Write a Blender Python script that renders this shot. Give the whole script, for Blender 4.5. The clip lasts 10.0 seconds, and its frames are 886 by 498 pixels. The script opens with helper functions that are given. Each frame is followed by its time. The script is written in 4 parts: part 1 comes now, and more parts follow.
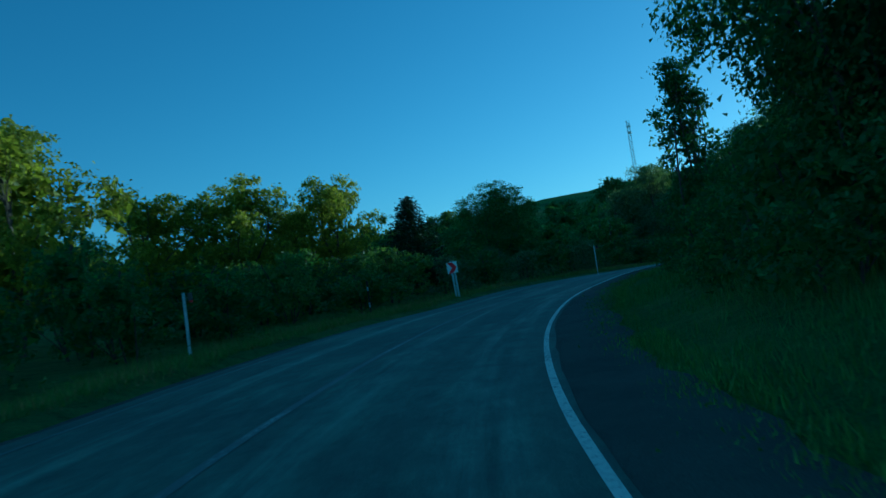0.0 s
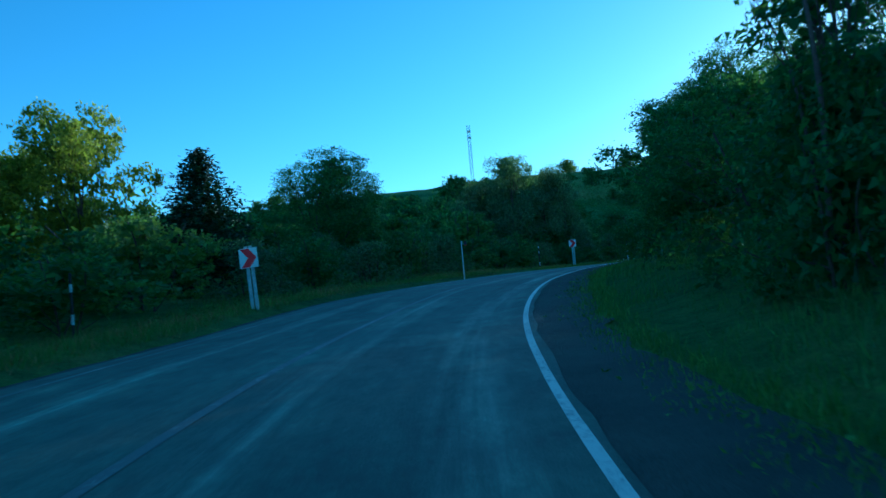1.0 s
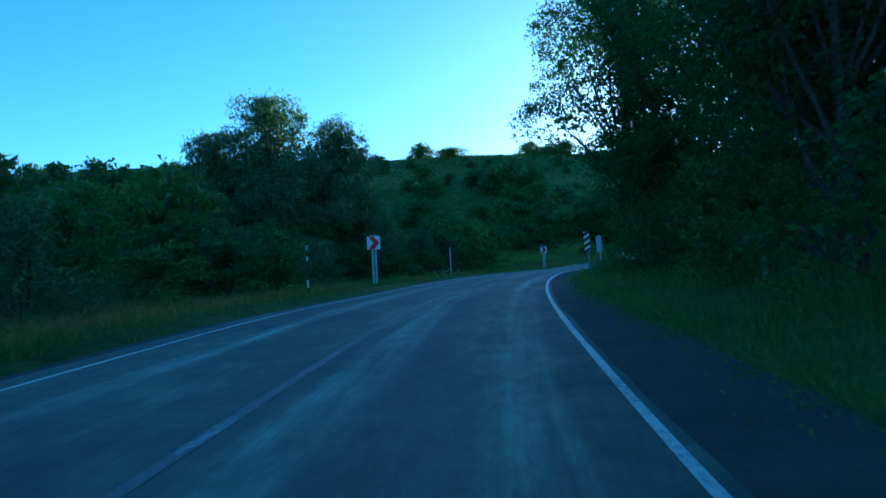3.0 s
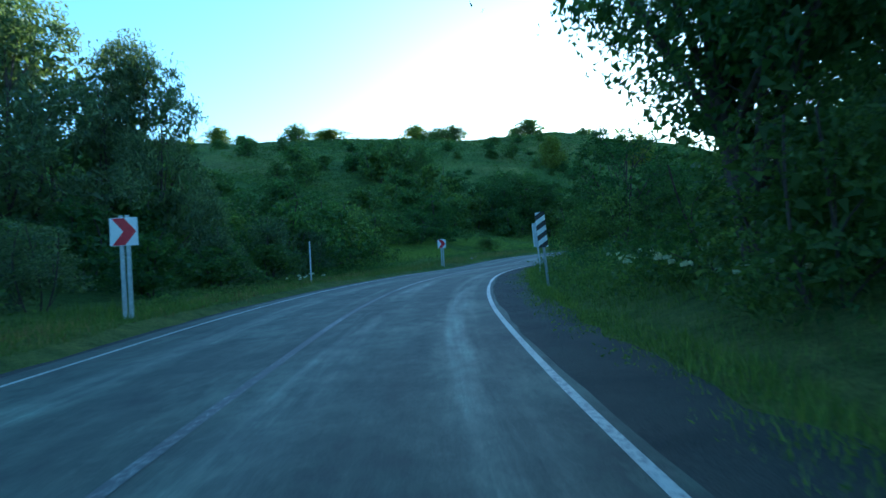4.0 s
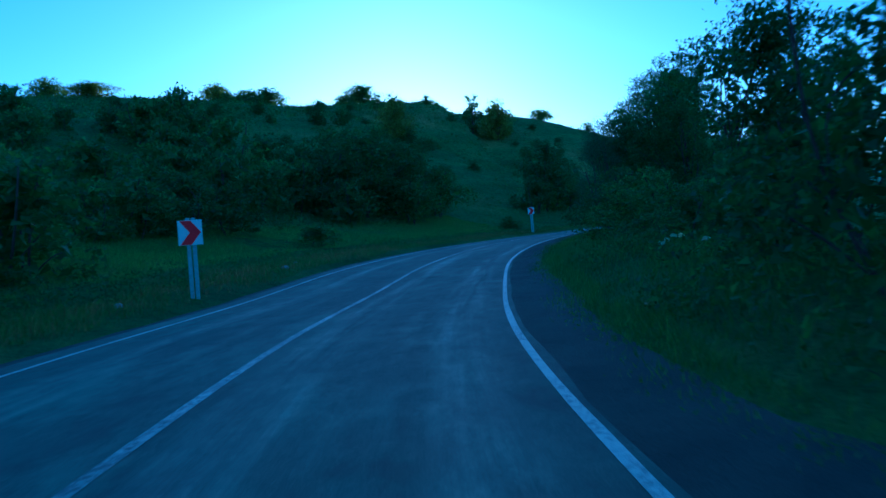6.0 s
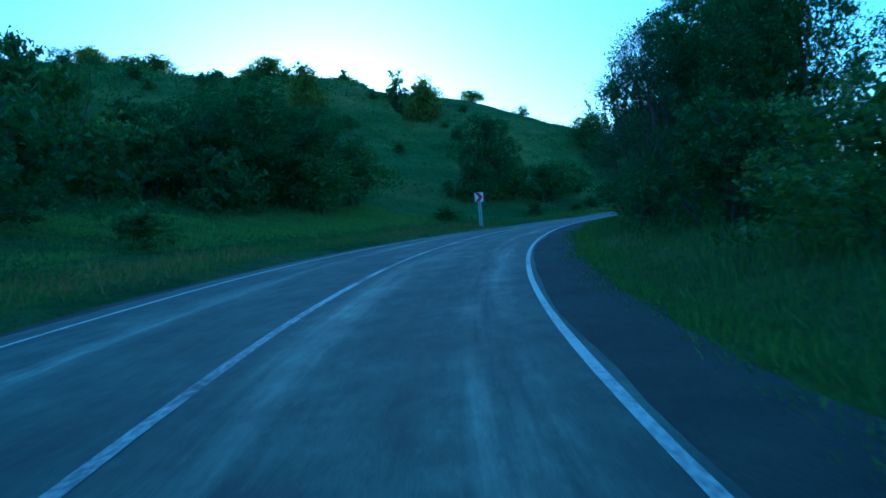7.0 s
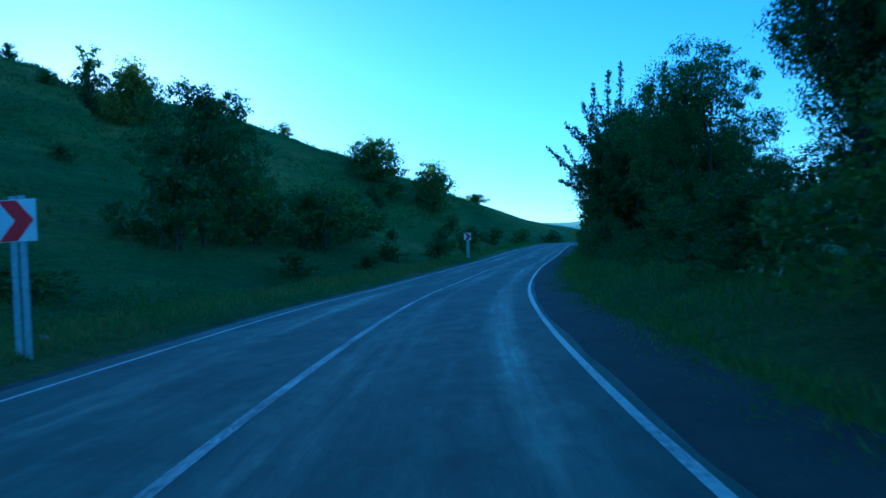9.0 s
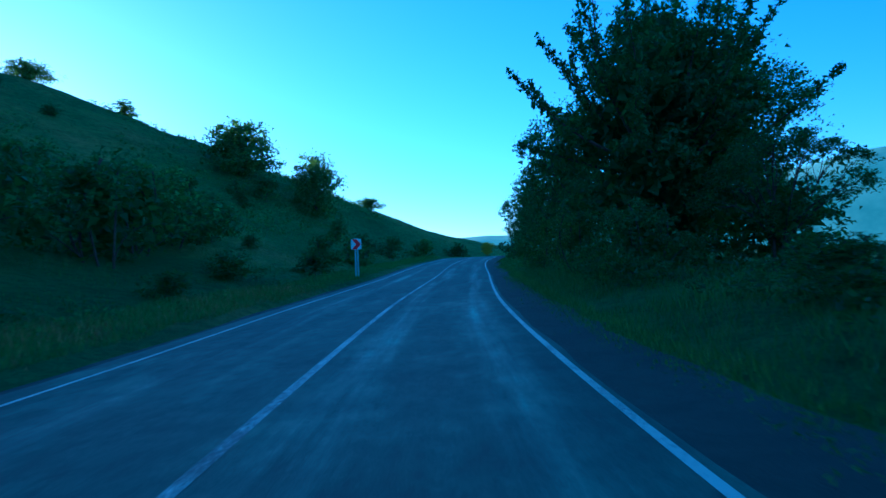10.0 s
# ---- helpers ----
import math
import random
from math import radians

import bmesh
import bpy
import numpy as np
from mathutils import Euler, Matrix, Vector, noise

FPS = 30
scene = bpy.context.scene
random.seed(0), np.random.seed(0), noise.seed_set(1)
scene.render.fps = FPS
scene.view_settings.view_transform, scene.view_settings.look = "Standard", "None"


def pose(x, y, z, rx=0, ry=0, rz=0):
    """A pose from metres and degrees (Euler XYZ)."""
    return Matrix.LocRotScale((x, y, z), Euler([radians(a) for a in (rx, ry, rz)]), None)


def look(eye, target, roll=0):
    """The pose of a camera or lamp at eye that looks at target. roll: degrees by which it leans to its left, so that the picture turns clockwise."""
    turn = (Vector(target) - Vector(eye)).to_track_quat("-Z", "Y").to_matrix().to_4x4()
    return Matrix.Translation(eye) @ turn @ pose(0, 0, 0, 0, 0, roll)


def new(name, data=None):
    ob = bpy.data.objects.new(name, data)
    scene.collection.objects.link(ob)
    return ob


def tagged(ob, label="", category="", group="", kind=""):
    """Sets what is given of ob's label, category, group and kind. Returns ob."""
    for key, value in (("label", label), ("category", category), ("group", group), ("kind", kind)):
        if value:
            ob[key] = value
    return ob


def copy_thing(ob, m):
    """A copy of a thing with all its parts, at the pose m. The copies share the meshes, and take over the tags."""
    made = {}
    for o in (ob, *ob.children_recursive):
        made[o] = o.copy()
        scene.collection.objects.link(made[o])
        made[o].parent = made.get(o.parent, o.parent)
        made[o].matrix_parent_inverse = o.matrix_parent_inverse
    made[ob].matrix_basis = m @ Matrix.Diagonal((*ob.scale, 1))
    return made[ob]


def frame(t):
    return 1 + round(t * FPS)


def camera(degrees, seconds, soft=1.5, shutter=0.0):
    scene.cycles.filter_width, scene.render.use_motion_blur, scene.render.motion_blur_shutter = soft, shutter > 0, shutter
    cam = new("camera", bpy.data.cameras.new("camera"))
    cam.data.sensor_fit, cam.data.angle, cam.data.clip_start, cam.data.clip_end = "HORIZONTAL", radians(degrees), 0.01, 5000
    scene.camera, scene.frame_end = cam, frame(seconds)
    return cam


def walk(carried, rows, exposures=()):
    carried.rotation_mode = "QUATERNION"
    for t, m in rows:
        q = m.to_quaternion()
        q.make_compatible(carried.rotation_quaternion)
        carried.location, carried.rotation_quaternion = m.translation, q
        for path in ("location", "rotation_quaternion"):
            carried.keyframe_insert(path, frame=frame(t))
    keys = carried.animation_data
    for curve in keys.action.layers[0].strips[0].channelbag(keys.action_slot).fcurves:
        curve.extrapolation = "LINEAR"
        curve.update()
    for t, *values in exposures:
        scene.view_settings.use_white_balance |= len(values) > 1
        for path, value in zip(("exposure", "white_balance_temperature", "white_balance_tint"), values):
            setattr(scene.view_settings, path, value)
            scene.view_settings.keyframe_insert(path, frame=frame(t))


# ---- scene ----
cam = camera(60.2, 10.0, soft=1.5, shutter=0.12)
PATH = [
    (0.0, pose(0.45, -0.02, 1.35, 94.31, 8.02, 0.00)),
    (0.5, pose(0.65, 8.18, 1.65, 93.32, 7.70, -6.87)),
    (1.0, pose(1.73, 16.27, 2.00, 92.65, 4.97, -12.79)),
    (1.5, pose(3.49, 24.23, 2.40, 92.32, 3.33, -16.66)),
    (2.0, pose(6.17, 32.11, 2.73, 92.06, 1.41, -21.28)),
    (3.5, pose(18.51, 55.63, 3.64, 90.77, 3.47, -33.61)),
    (4.0, pose(23.99, 63.42, 3.80, 90.45, 2.94, -38.14)),
    (4.5, pose(29.85, 71.12, 3.87, 90.75, 2.57, -41.55)),
    (5.0, pose(35.92, 78.64, 3.96, 89.92, 2.52, -44.61)),
    (6.5, pose(56.64, 98.79, 4.12, 88.76, 4.26, -54.44)),
    (7.0, pose(64.66, 104.55, 4.19, 88.27, 3.65, -57.17)),
    (7.5, pose(73.18, 110.03, 4.44, 88.91, 3.58, -60.21)),
    (8.0, pose(82.42, 114.83, 4.72, 89.44, 4.70, -66.30)),
    (8.5, pose(92.31, 118.95, 4.95, 89.90, 3.36, -72.19)),
    (9.0, pose(102.77, 122.66, 5.14, 91.06, 2.52, -74.66)),
    (9.5, pose(113.89, 125.47, 5.31, 91.53, 2.84, -76.88)),
    (10.0, pose(125.44, 127.88, 5.51, 91.84, 1.92, -82.77)),
]

EXPOSURES = [
    (0.0, -0.55, 3535, -27), (0.5, 0.1, 3700, -28), (1.0, 0.29, 3480, -16), (1.5, 0.33, 3400, -10), (2.0, 0.43, 3435, -4), (3.5, 0.37, 3690, -4), (4.0, 1.18, 4180, -6), (4.5, 0.43, 3415, -2), (5.0, 0.16, 3210, -1),
    (6.5, 0.32, 3220, -1), (7.0, 0.8, 3470, -8), (7.5, 1.33, 3915, -10), (8.0, 1.28, 3570, -7), (8.5, 0.84, 3430, -4), (9.0, 0.47, 3330, -1), (9.5, 0.34, 3255, 0), (10.0, 0.42, 3250, 0),
]
walk(cam, PATH, EXPOSURES)

# ---- light: low sun just behind the ridge, clear sky ----
SUN_AZ, SUN_EL = 48.5, 7.3
world = bpy.data.worlds.new("sky")
scene.world = world
world.use_nodes = True
wn = world.node_tree.nodes
sky = wn.new("ShaderNodeTexSky")
sky.sky_type = "NISHITA"
sky.sun_disc = False
sky.sun_elevation = radians(SUN_EL)
sky.sun_rotation = radians(SUN_AZ)
sky.altitude = 1200
sky.air_density = 1.0
sky.dust_density = 0.7
sky.ozone_density = 1.3
wn["Background"].inputs["Strength"].default_value = 0.15
world.node_tree.links.new(sky.outputs["Color"], wn["Background"].inputs["Color"])

sun_data = bpy.data.lights.new("sun", "SUN")
sun_data.energy = 5.0
sun_data.angle = radians(0.5)
sun_data.color = (1.0, 0.8, 0.48)
sun = new("sun", sun_data)
sun_dir = Vector((math.sin(radians(SUN_AZ)) * math.cos(radians(SUN_EL)), math.cos(radians(SUN_AZ)) * math.cos(radians(SUN_EL)), math.sin(radians(SUN_EL))))
sun.matrix_world = look(sun_dir * 500, (0, 0, 0))


# ---- materials ----
def material(name):
    m = bpy.data.materials.new(name)
    m.use_nodes = True
    return m, m.node_tree.nodes, m.node_tree.links, m.node_tree.nodes["Principled BSDF"]


def noise_node(n, l, scale, detail=4.0, rough=0.6, vec=None):
    t = n.new("ShaderNodeTexNoise")
    t.inputs["Scale"].default_value = scale
    t.inputs["Detail"].default_value = detail
    t.inputs["Roughness"].default_value = rough
    if vec is not None:
        l.new(vec, t.inputs["Vector"])
    return t.outputs["Fac"]


def ramp(n, l, fac, stops):
    r = n.new("ShaderNodeValToRGB")
    e = r.color_ramp.elements
    while len(e) < len(stops):
        e.new(0.5)
    for el, (pos, col) in zip(e, stops):
        el.position = pos
        el.color = (*col, 1.0)
    l.new(fac, r.inputs["Fac"])
    return r.outputs["Color"]


def mix(n, l, fac, a, b, mode="MIX"):
    m = n.new("ShaderNodeMix")
    m.data_type = "RGBA"
    m.blend_type = mode
    for value, slot in ((fac, m.inputs[0]), (a, m.inputs[6]), (b, m.inputs[7])):
        if isinstance(value, (int, float)):
            slot.default_value = value
        elif isinstance(value, tuple):
            slot.default_value = (*value, 1.0)
        else:
            l.new(value, slot)
    return m.outputs[2]


def bump(n, l, height, strength, distance, bsdf):
    b = n.new("ShaderNodeBump")
    b.inputs["Strength"].default_value = strength
    b.inputs["Distance"].default_value = distance
    l.new(height, b.inputs["Height"])
    l.new(b.outputs["Normal"], bsdf.inputs["Normal"])


def plain(name, col, rough=0.6, metal=0.0, vary=0.25, scale=12.0):
    m, n, l, b = material(name)
    tc = n.new("ShaderNodeTexCoord").outputs["Object"]
    f = noise_node(n, l, scale, vec=tc)
    lo = tuple(c * (1 - vary) for c in col)
    hi = tuple(min(1.0, c * (1 + vary)) for c in col)
    l.new(ramp(n, l, f, [(0.3, lo), (0.7, hi)]), b.inputs["Base Color"])
    b.inputs["Roughness"].default_value = rough
    b.inputs["Metallic"].default_value = metal
    return m


def foliage(name, dark, light, lit=0.35):
    m, n, l, b = material(name)
    geo = n.new("ShaderNodeNewGeometry")
    info = n.new("ShaderNodeObjectInfo")
    c = ramp(n, l, geo.outputs["Random Per Island"], [(0.0, dark), (0.75, light), (1.0, tuple(min(1, v * 1.5) for v in light))])
    tint = ramp(n, l, info.outputs["Random"], [(0.0, (0.75, 0.8, 0.75)), (1.0, (1.2, 1.15, 1.0))])
    c = mix(n, l, 1.0, c, tint, "MULTIPLY")
    l.new(c, b.inputs["Base Color"])
    b.inputs["Roughness"].default_value = 0.55
    b.inputs["Specular IOR Level"].default_value = 0.3
    tr = n.new("ShaderNodeBsdfTranslucent")
    l.new(mix(n, l, 1.0, c, (1.5, 1.5, 0.5), "MULTIPLY"), tr.inputs["Color"])
    ms = n.new("ShaderNodeMixShader")
    ms.inputs["Fac"].default_value = lit
    l.new(b.outputs["BSDF"], ms.inputs[1])
    l.new(tr.outputs["BSDF"], ms.inputs[2])
    l.new(ms.outputs["Shader"], n["Material Output"].inputs["Surface"])
    return m


LEAF_DARK = foliage("leaf_dark", (0.055, 0.098, 0.034), (0.11, 0.165, 0.056), 0.48)
LEAF_MID = foliage("leaf_mid", (0.08, 0.125, 0.038), (0.15, 0.2, 0.066), 0.48)
# sunlight put into the colour: yellower and brighter than the other leaves
LEAF_SUN_TINTED = foliage("leaf_sun_tinted", (0.15, 0.18, 0.02), (0.3, 0.3, 0.04), 0.55)
# rim light on some ridge trees, put in as a yellower leaf colour
LEAF_RIM_TINTED = foliage("leaf_rim_tinted", (0.1, 0.135, 0.03), (0.18, 0.205, 0.05), 0.5)
LEAF_WILLOW = foliage("leaf_willow", (0.075, 0.11, 0.065), (0.16, 0.2, 0.12), 0.45)
LEAF_CONE = foliage("leaf_cone", (0.014, 0.035, 0.016), (0.035, 0.06, 0.025), 0.15)
GRASS_BLADE = foliage("grass_blade", (0.105, 0.16, 0.03), (0.205, 0.26, 0.06), 0.3)
STRAW = foliage("straw", (0.16, 0.13, 0.05), (0.34, 0.27, 0.12), 0.25)
MEADOW_BLADE = foliage("meadow_blade", (0.17, 0.23, 0.05), (0.3, 0.36, 0.1), 0.5)
PETAL = foliage("petal", (0.55, 0.56, 0.5), (0.8, 0.8, 0.74), 0.3)
BARK = plain("bark", (0.09, 0.07, 0.055), 0.9, vary=0.45, scale=9)
WHITE_PAINT = plain("white_paint", (0.74, 0.75, 0.74), 0.45, vary=0.12, scale=5)
RED_FILM = plain("red_film", (0.5, 0.02, 0.035), 0.4, vary=0.15, scale=6)
BLACK_FILM = plain("black_film", (0.02, 0.02, 0.022), 0.45, vary=0.2)
GALVANISED = plain("galvanised_steel", (0.42, 0.44, 0.45), 0.42, 0.75, vary=0.25, scale=15)
WHITE_FILM = plain("white_film", (0.9, 0.9, 0.86), 0.35, vary=0.06, scale=5)
POST_STEEL = plain("post_steel", (0.55, 0.57, 0.55), 0.5, 0.25, vary=0.2, scale=12)
SIGN_BACK = plain("sign_back_grey", (0.46, 0.49, 0.5), 0.5, 0.3, vary=0.15)
STONE = plain("stone", (0.38, 0.36, 0.33), 0.9, vary=0.3, scale=8)
POST_WHITE = plain("post_white", (0.62, 0.62, 0.6), 0.55, vary=0.2, scale=8)


def asphalt_material():
    m, n, l, b = material("asphalt")
    uv = n.new("ShaderNodeUVMap").outputs["UV"]
    sep = n.new("ShaderNodeSeparateXYZ")
    l.new(uv, sep.inputs[0])
    obj = n.new("ShaderNodeTexCoord").outputs["Object"]
    grain = noise_node(n, l, 60.0, 3.0, 0.7, obj)
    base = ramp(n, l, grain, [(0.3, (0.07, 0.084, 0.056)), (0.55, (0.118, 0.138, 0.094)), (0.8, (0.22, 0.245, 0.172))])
    # long streaks along the road: stretched noise
    mp = n.new("ShaderNodeMapping")
    mp.inputs["Scale"].default_value = (1.6, 0.06, 1.0)
    l.new(uv, mp.inputs["Vector"])
    streak = noise_node(n, l, 1.0, 5.0, 0.65, mp.outputs["Vector"])
    blot = noise_node(n, l, 0.45, 5.0, 0.7, obj)
    # wheel tracks: worn bands at four lateral places
    track = None
    for lat in (-1.5, 0.35, -4.3):
        d = n.new("ShaderNodeMath")
        d.operation = "SUBTRACT"
        l.new(sep.outputs["X"], d.inputs[0])
        d.inputs[1].default_value = lat
        a = n.new("ShaderNodeMath")
        a.operation = "ABSOLUTE"
        l.new(d.outputs[0], a.inputs[0])
        r = n.new("ShaderNodeMapRange")
        r.interpolation_type = "SMOOTHSTEP"
        r.inputs["From Min"].default_value = 0.55
        r.inputs["From Max"].default_value = 0.1
        l.new(a.outputs[0], r.inputs["Value"])
        if track is None:
            track = r.outputs[0]
        else:
            s = n.new("ShaderNodeMath")
            s.operation = "MAXIMUM"
            l.new(track, s.inputs[0])
            l.new(r.outputs[0], s.inputs[1])
            track = s.outputs[0]
    wear = n.new("ShaderNodeMath")
    wear.operation = "MULTIPLY"
    l.new(track, wear.inputs[0])
    l.new(ramp(n, l, streak, [(0.4, (0, 0, 0)), (0.72, (0.85, 0.85, 0.85))]), wear.inputs[1])
    c = mix(n, l, wear.outputs[0], base, mix(n, l, 1.0, base, (2.5, 2.5, 2.5), "MULTIPLY"))
    c = mix(n, l, 1.0, c, ramp(n, l, blot, [(0.3, (0.65, 0.65, 0.68)), (0.7, (1.3, 1.28, 1.25))]), "MULTIPLY")
    c = mix(n, l, 1.0, c, ramp(n, l, streak, [(0.35, (0.75, 0.75, 0.77)), (0.6, (1.0, 1.0, 1.0)), (0.75, (1.5, 1.5, 1.5))]), "MULTIPLY")
    mp2 = n.new("ShaderNodeMapping")
    mp2.inputs["Scale"].default_value = (2.2, 0.8, 1.0)
    l.new(uv, mp2.inputs["Vector"])
    mott = noise_node(n, l, 1.6, 6.0, 0.75, mp2.outputs["Vector"])
    c = mix(n, l, 1.0, c, ramp(n, l, mott, [(0.32, (0.68, 0.68, 0.7)), (0.5, (1.0, 1.0, 1.0)), (0.68, (1.4, 1.4, 1.38))]), "MULTIPLY")
    mp3 = n.new("ShaderNodeMapping")
    mp3.inputs["Scale"].default_value = (0.55, 0.16, 1.0)
    l.new(uv, mp3.inputs["Vector"])
    patch = noise_node(n, l, 1.0, 7.0, 0.72, mp3.outputs["Vector"])
    c = mix(n, l, ramp(n, l, patch, [(0.54, (0, 0, 0)), (0.66, (0.5, 0.5, 0.5))]), c, mix(n, l, 1.0, base, (2.4, 2.4, 2.35), "MULTIPLY"))
    l.new(c, b.inputs["Base Color"])
    rr = ramp(n, l, wear.outputs[0], [(0.0, (0.72, 0.72, 0.72)), (1.0, (0.5, 0.5, 0.5))])
    l.new(rr, b.inputs["Roughness"])
    bump(n, l, grain, 0.5, 0.01, b)
    return m


def line_material(name, worn):
    m, n, l, b = material(name)
    obj = n.new("ShaderNodeTexCoord").outputs["Object"]
    f = noise_node(n, l, 16.0, 6.0, 0.8, obj)
    big = noise_node(n, l, 0.5, 4.0, 0.6, obj)
    mul = n.new("ShaderNodeMath")
    mul.operation = "MULTIPLY_ADD"
    l.new(big, mul.inputs[0])
    mul.inputs[1].default_value = 0.45
    mul.inputs[2].default_value = worn - 0.22
    add = n.new("ShaderNodeMath")
    add.operation = "SUBTRACT"
    l.new(f, add.inputs[0])
    l.new(mul.outputs[0], add.inputs[1])
    fac = ramp(n, l, add.outputs[0], [(0.0, (0, 0, 0)), (0.22, (1, 1, 1))])
    l.new(mix(n, l, fac, (0.12, 0.125, 0.11), (0.74, 0.75, 0.64)), b.inputs["Base Color"])
    b.inputs["Roughness"].default_value = 0.6
    return m


def gravel_material():
    m, n, l, b = material("gravel")
    obj = n.new("ShaderNodeTexCoord").outputs["Object"]
    v = n.new("ShaderNodeTexVoronoi")
    v.inputs["Scale"].default_value = 48.0
    l.new(obj, v.inputs["Vector"])
    big = noise_node(n, l, 0.8, 5.0, 0.7, obj)
    c = ramp(n, l, v.outputs["Distance"], [(0.0, (0.09, 0.095, 0.075)), (0.5, (0.06, 0.064, 0.05)), (1.0, (0.035, 0.038, 0.03))])
    c = mix(n, l, 1.0, c, ramp(n, l, big, [(0.3, (0.6, 0.62, 0.6)), (0.7, (1.35, 1.3, 1.2))]), "MULTIPLY")
    l.new(c, b.inputs["Base Color"])
    b.inputs["Roughness"].default_value = 0.85
    bump(n, l, v.outputs["Distance"], 0.8, 0.02, b)
    return m


def meadow_material():
    m, n, l, b = material("meadow")
    obj = n.new("ShaderNodeTexCoord").outputs["Object"]
    f1 = noise_node(n, l, 0.05, 6.0, 0.65, obj)
    f2 = noise_node(n, l, 1.6, 6.0, 0.75, obj)
    f3 = noise_node(n, l, 14.0, 4.0, 0.7, obj)
    c = ramp(n, l, f1, [(0.3, (0.105, 0.16, 0.042)), (0.5, (0.18, 0.24, 0.064)), (0.7, (0.29, 0.3, 0.095))])
    c = mix(n, l, 1.0, c, ramp(n, l, f2, [(0.25, (0.45, 0.5, 0.45)), (0.5, (1, 1, 1)), (0.75, (1.4, 1.35, 1.1))]), "MULTIPLY")
    c = mix(n, l, 1.0, c, ramp(n, l, f3, [(0.3, (0.6, 0.6, 0.6)), (0.7, (1.3, 1.3, 1.2))]), "MULTIPLY")
    band_map = n.new("ShaderNodeMapping")
    band_map.inputs["Scale"].default_value = (0.05, 0.05, 0.4)
    l.new(obj, band_map.inputs["Vector"])
    band = noise_node(n, l, 1.0, 5.0, 0.7, band_map.outputs["Vector"])
    c = mix(n, l, 1.0, c, ramp(n, l, band, [(0.35, (0.72, 0.76, 0.72)), (0.5, (1, 1, 1)), (0.62, (1.2, 1.17, 1.08))]), "MULTIPLY")
    l.new(c, b.inputs["Base Color"])
    b.inputs["Roughness"].default_value = 0.95
    b.inputs["Specular IOR Level"].default_value = 0.1
    hh = n.new("ShaderNodeMath")
    hh.operation = "ADD"
    l.new(f2, hh.inputs[0])
    l.new(f3, hh.inputs[1])
    bump(n, l, hh.outputs[0], 1.0, 0.25, b)
    return m


ASPHALT = asphalt_material()
LINE = line_material("line_paint", 0.3)
LINE_WORN = line_material("line_paint_worn", 0.41)
LINE_FAINT = line_material("line_paint_faint", 0.54)
GRAVEL = gravel_material()
MEADOW = meadow_material()

# ---- road axis: x, y, z, cross fall at equal steps along the drive ----
ROAD = [
    (-0.0, -0.0, 0.00, 0.000),
    (0.4, 8.2, 0.30, -0.001),
    (1.5, 16.3, 0.65, -0.001),
    (3.4, 24.3, 1.05, -0.005),
    (6.0, 32.2, 1.38, -0.013),
    (9.4, 40.0, 1.78, -0.006),
    (13.7, 47.8, 2.07, -0.009),
    (18.7, 55.5, 2.29, -0.011),
    (24.1, 63.3, 2.45, -0.011),
    (29.9, 71.1, 2.52, -0.019),
    (35.9, 78.6, 2.61, -0.019),
    (42.4, 85.8, 2.71, -0.022),
    (49.2, 92.5, 2.74, -0.020),
    (56.6, 98.8, 2.77, -0.016),
    (64.7, 104.5, 2.84, -0.014),
    (73.2, 109.9, 3.09, -0.002),
    (82.5, 114.7, 3.37, -0.006),
    (92.4, 118.8, 3.60, -0.015),
    (102.9, 122.4, 3.79, -0.023),
    (114.0, 125.2, 3.96, -0.029),
    (125.5, 127.4, 4.16, -0.029),
    (137.3, 129.0, 4.37, -0.033),
    (149.3, 130.3, 4.66, -0.027),
    (161.4, 131.3, 5.00, -0.021),
    (173.4, 132.2, 5.38, -0.018),
    (185.5, 133.2, 5.81, -0.015),
    (197.6, 134.1, 6.28, -0.012),
    (209.8, 134.7, 6.77, -0.011),
    (221.9, 134.8, 7.26, -0.009),
    (234.0, 134.6, 7.74, -0.008),
]

AXIS = np.array(ROAD)
# the road behind the start and beyond the last bend
head = AXIS[0] + np.outer(np.arange(6, 0, -1), (AXIS[0] - AXIS[1])) * np.array([1, 1, 0.5, 1])
tail = AXIS[-1] + np.outer(np.arange(1, 11), (12.0, -1.6, 0.12, 0.0)) + np.outer(np.arange(1, 11) ** 2, (-0.1, -0.35, 0.0, 0.0))
AXIS = np.vstack([head, AXIS, tail])
HEAD = 6


def catmull(pts, u):
    u = np.clip(u, 0, len(pts) - 1.0001)
    i = u.astype(int)
    f = (u - i)[:, None]
    p0, p1, p2, p3 = (pts[np.clip(i + k, 0, len(pts) - 1)] for k in (-1, 0, 1, 2))
    return 0.5 * (2 * p1 + (p2 - p0) * f + (2 * p0 - 5 * p1 + 4 * p2 - p3) * f * f + (3 * p1 - p0 - 3 * p2 + p3) * f ** 3)


STEP = 10
DENSE = catmull(AXIS, np.arange(0, len(AXIS) - 1, 1 / STEP))
TANG = np.gradient(DENSE[:, :2], axis=0)
SEG = np.linalg.norm(TANG, axis=1)
TANG /= SEG[:, None]
RIGHT = np.stack([TANG[:, 1], -TANG[:, 0]], 1)
ARC = np.concatenate([[0], np.cumsum(np.linalg.norm(np.diff(DENSE[:, :2], axis=0), axis=1))])
R_LINE, C_LINE, L_LINE = 1.13, -2.15, -5.6


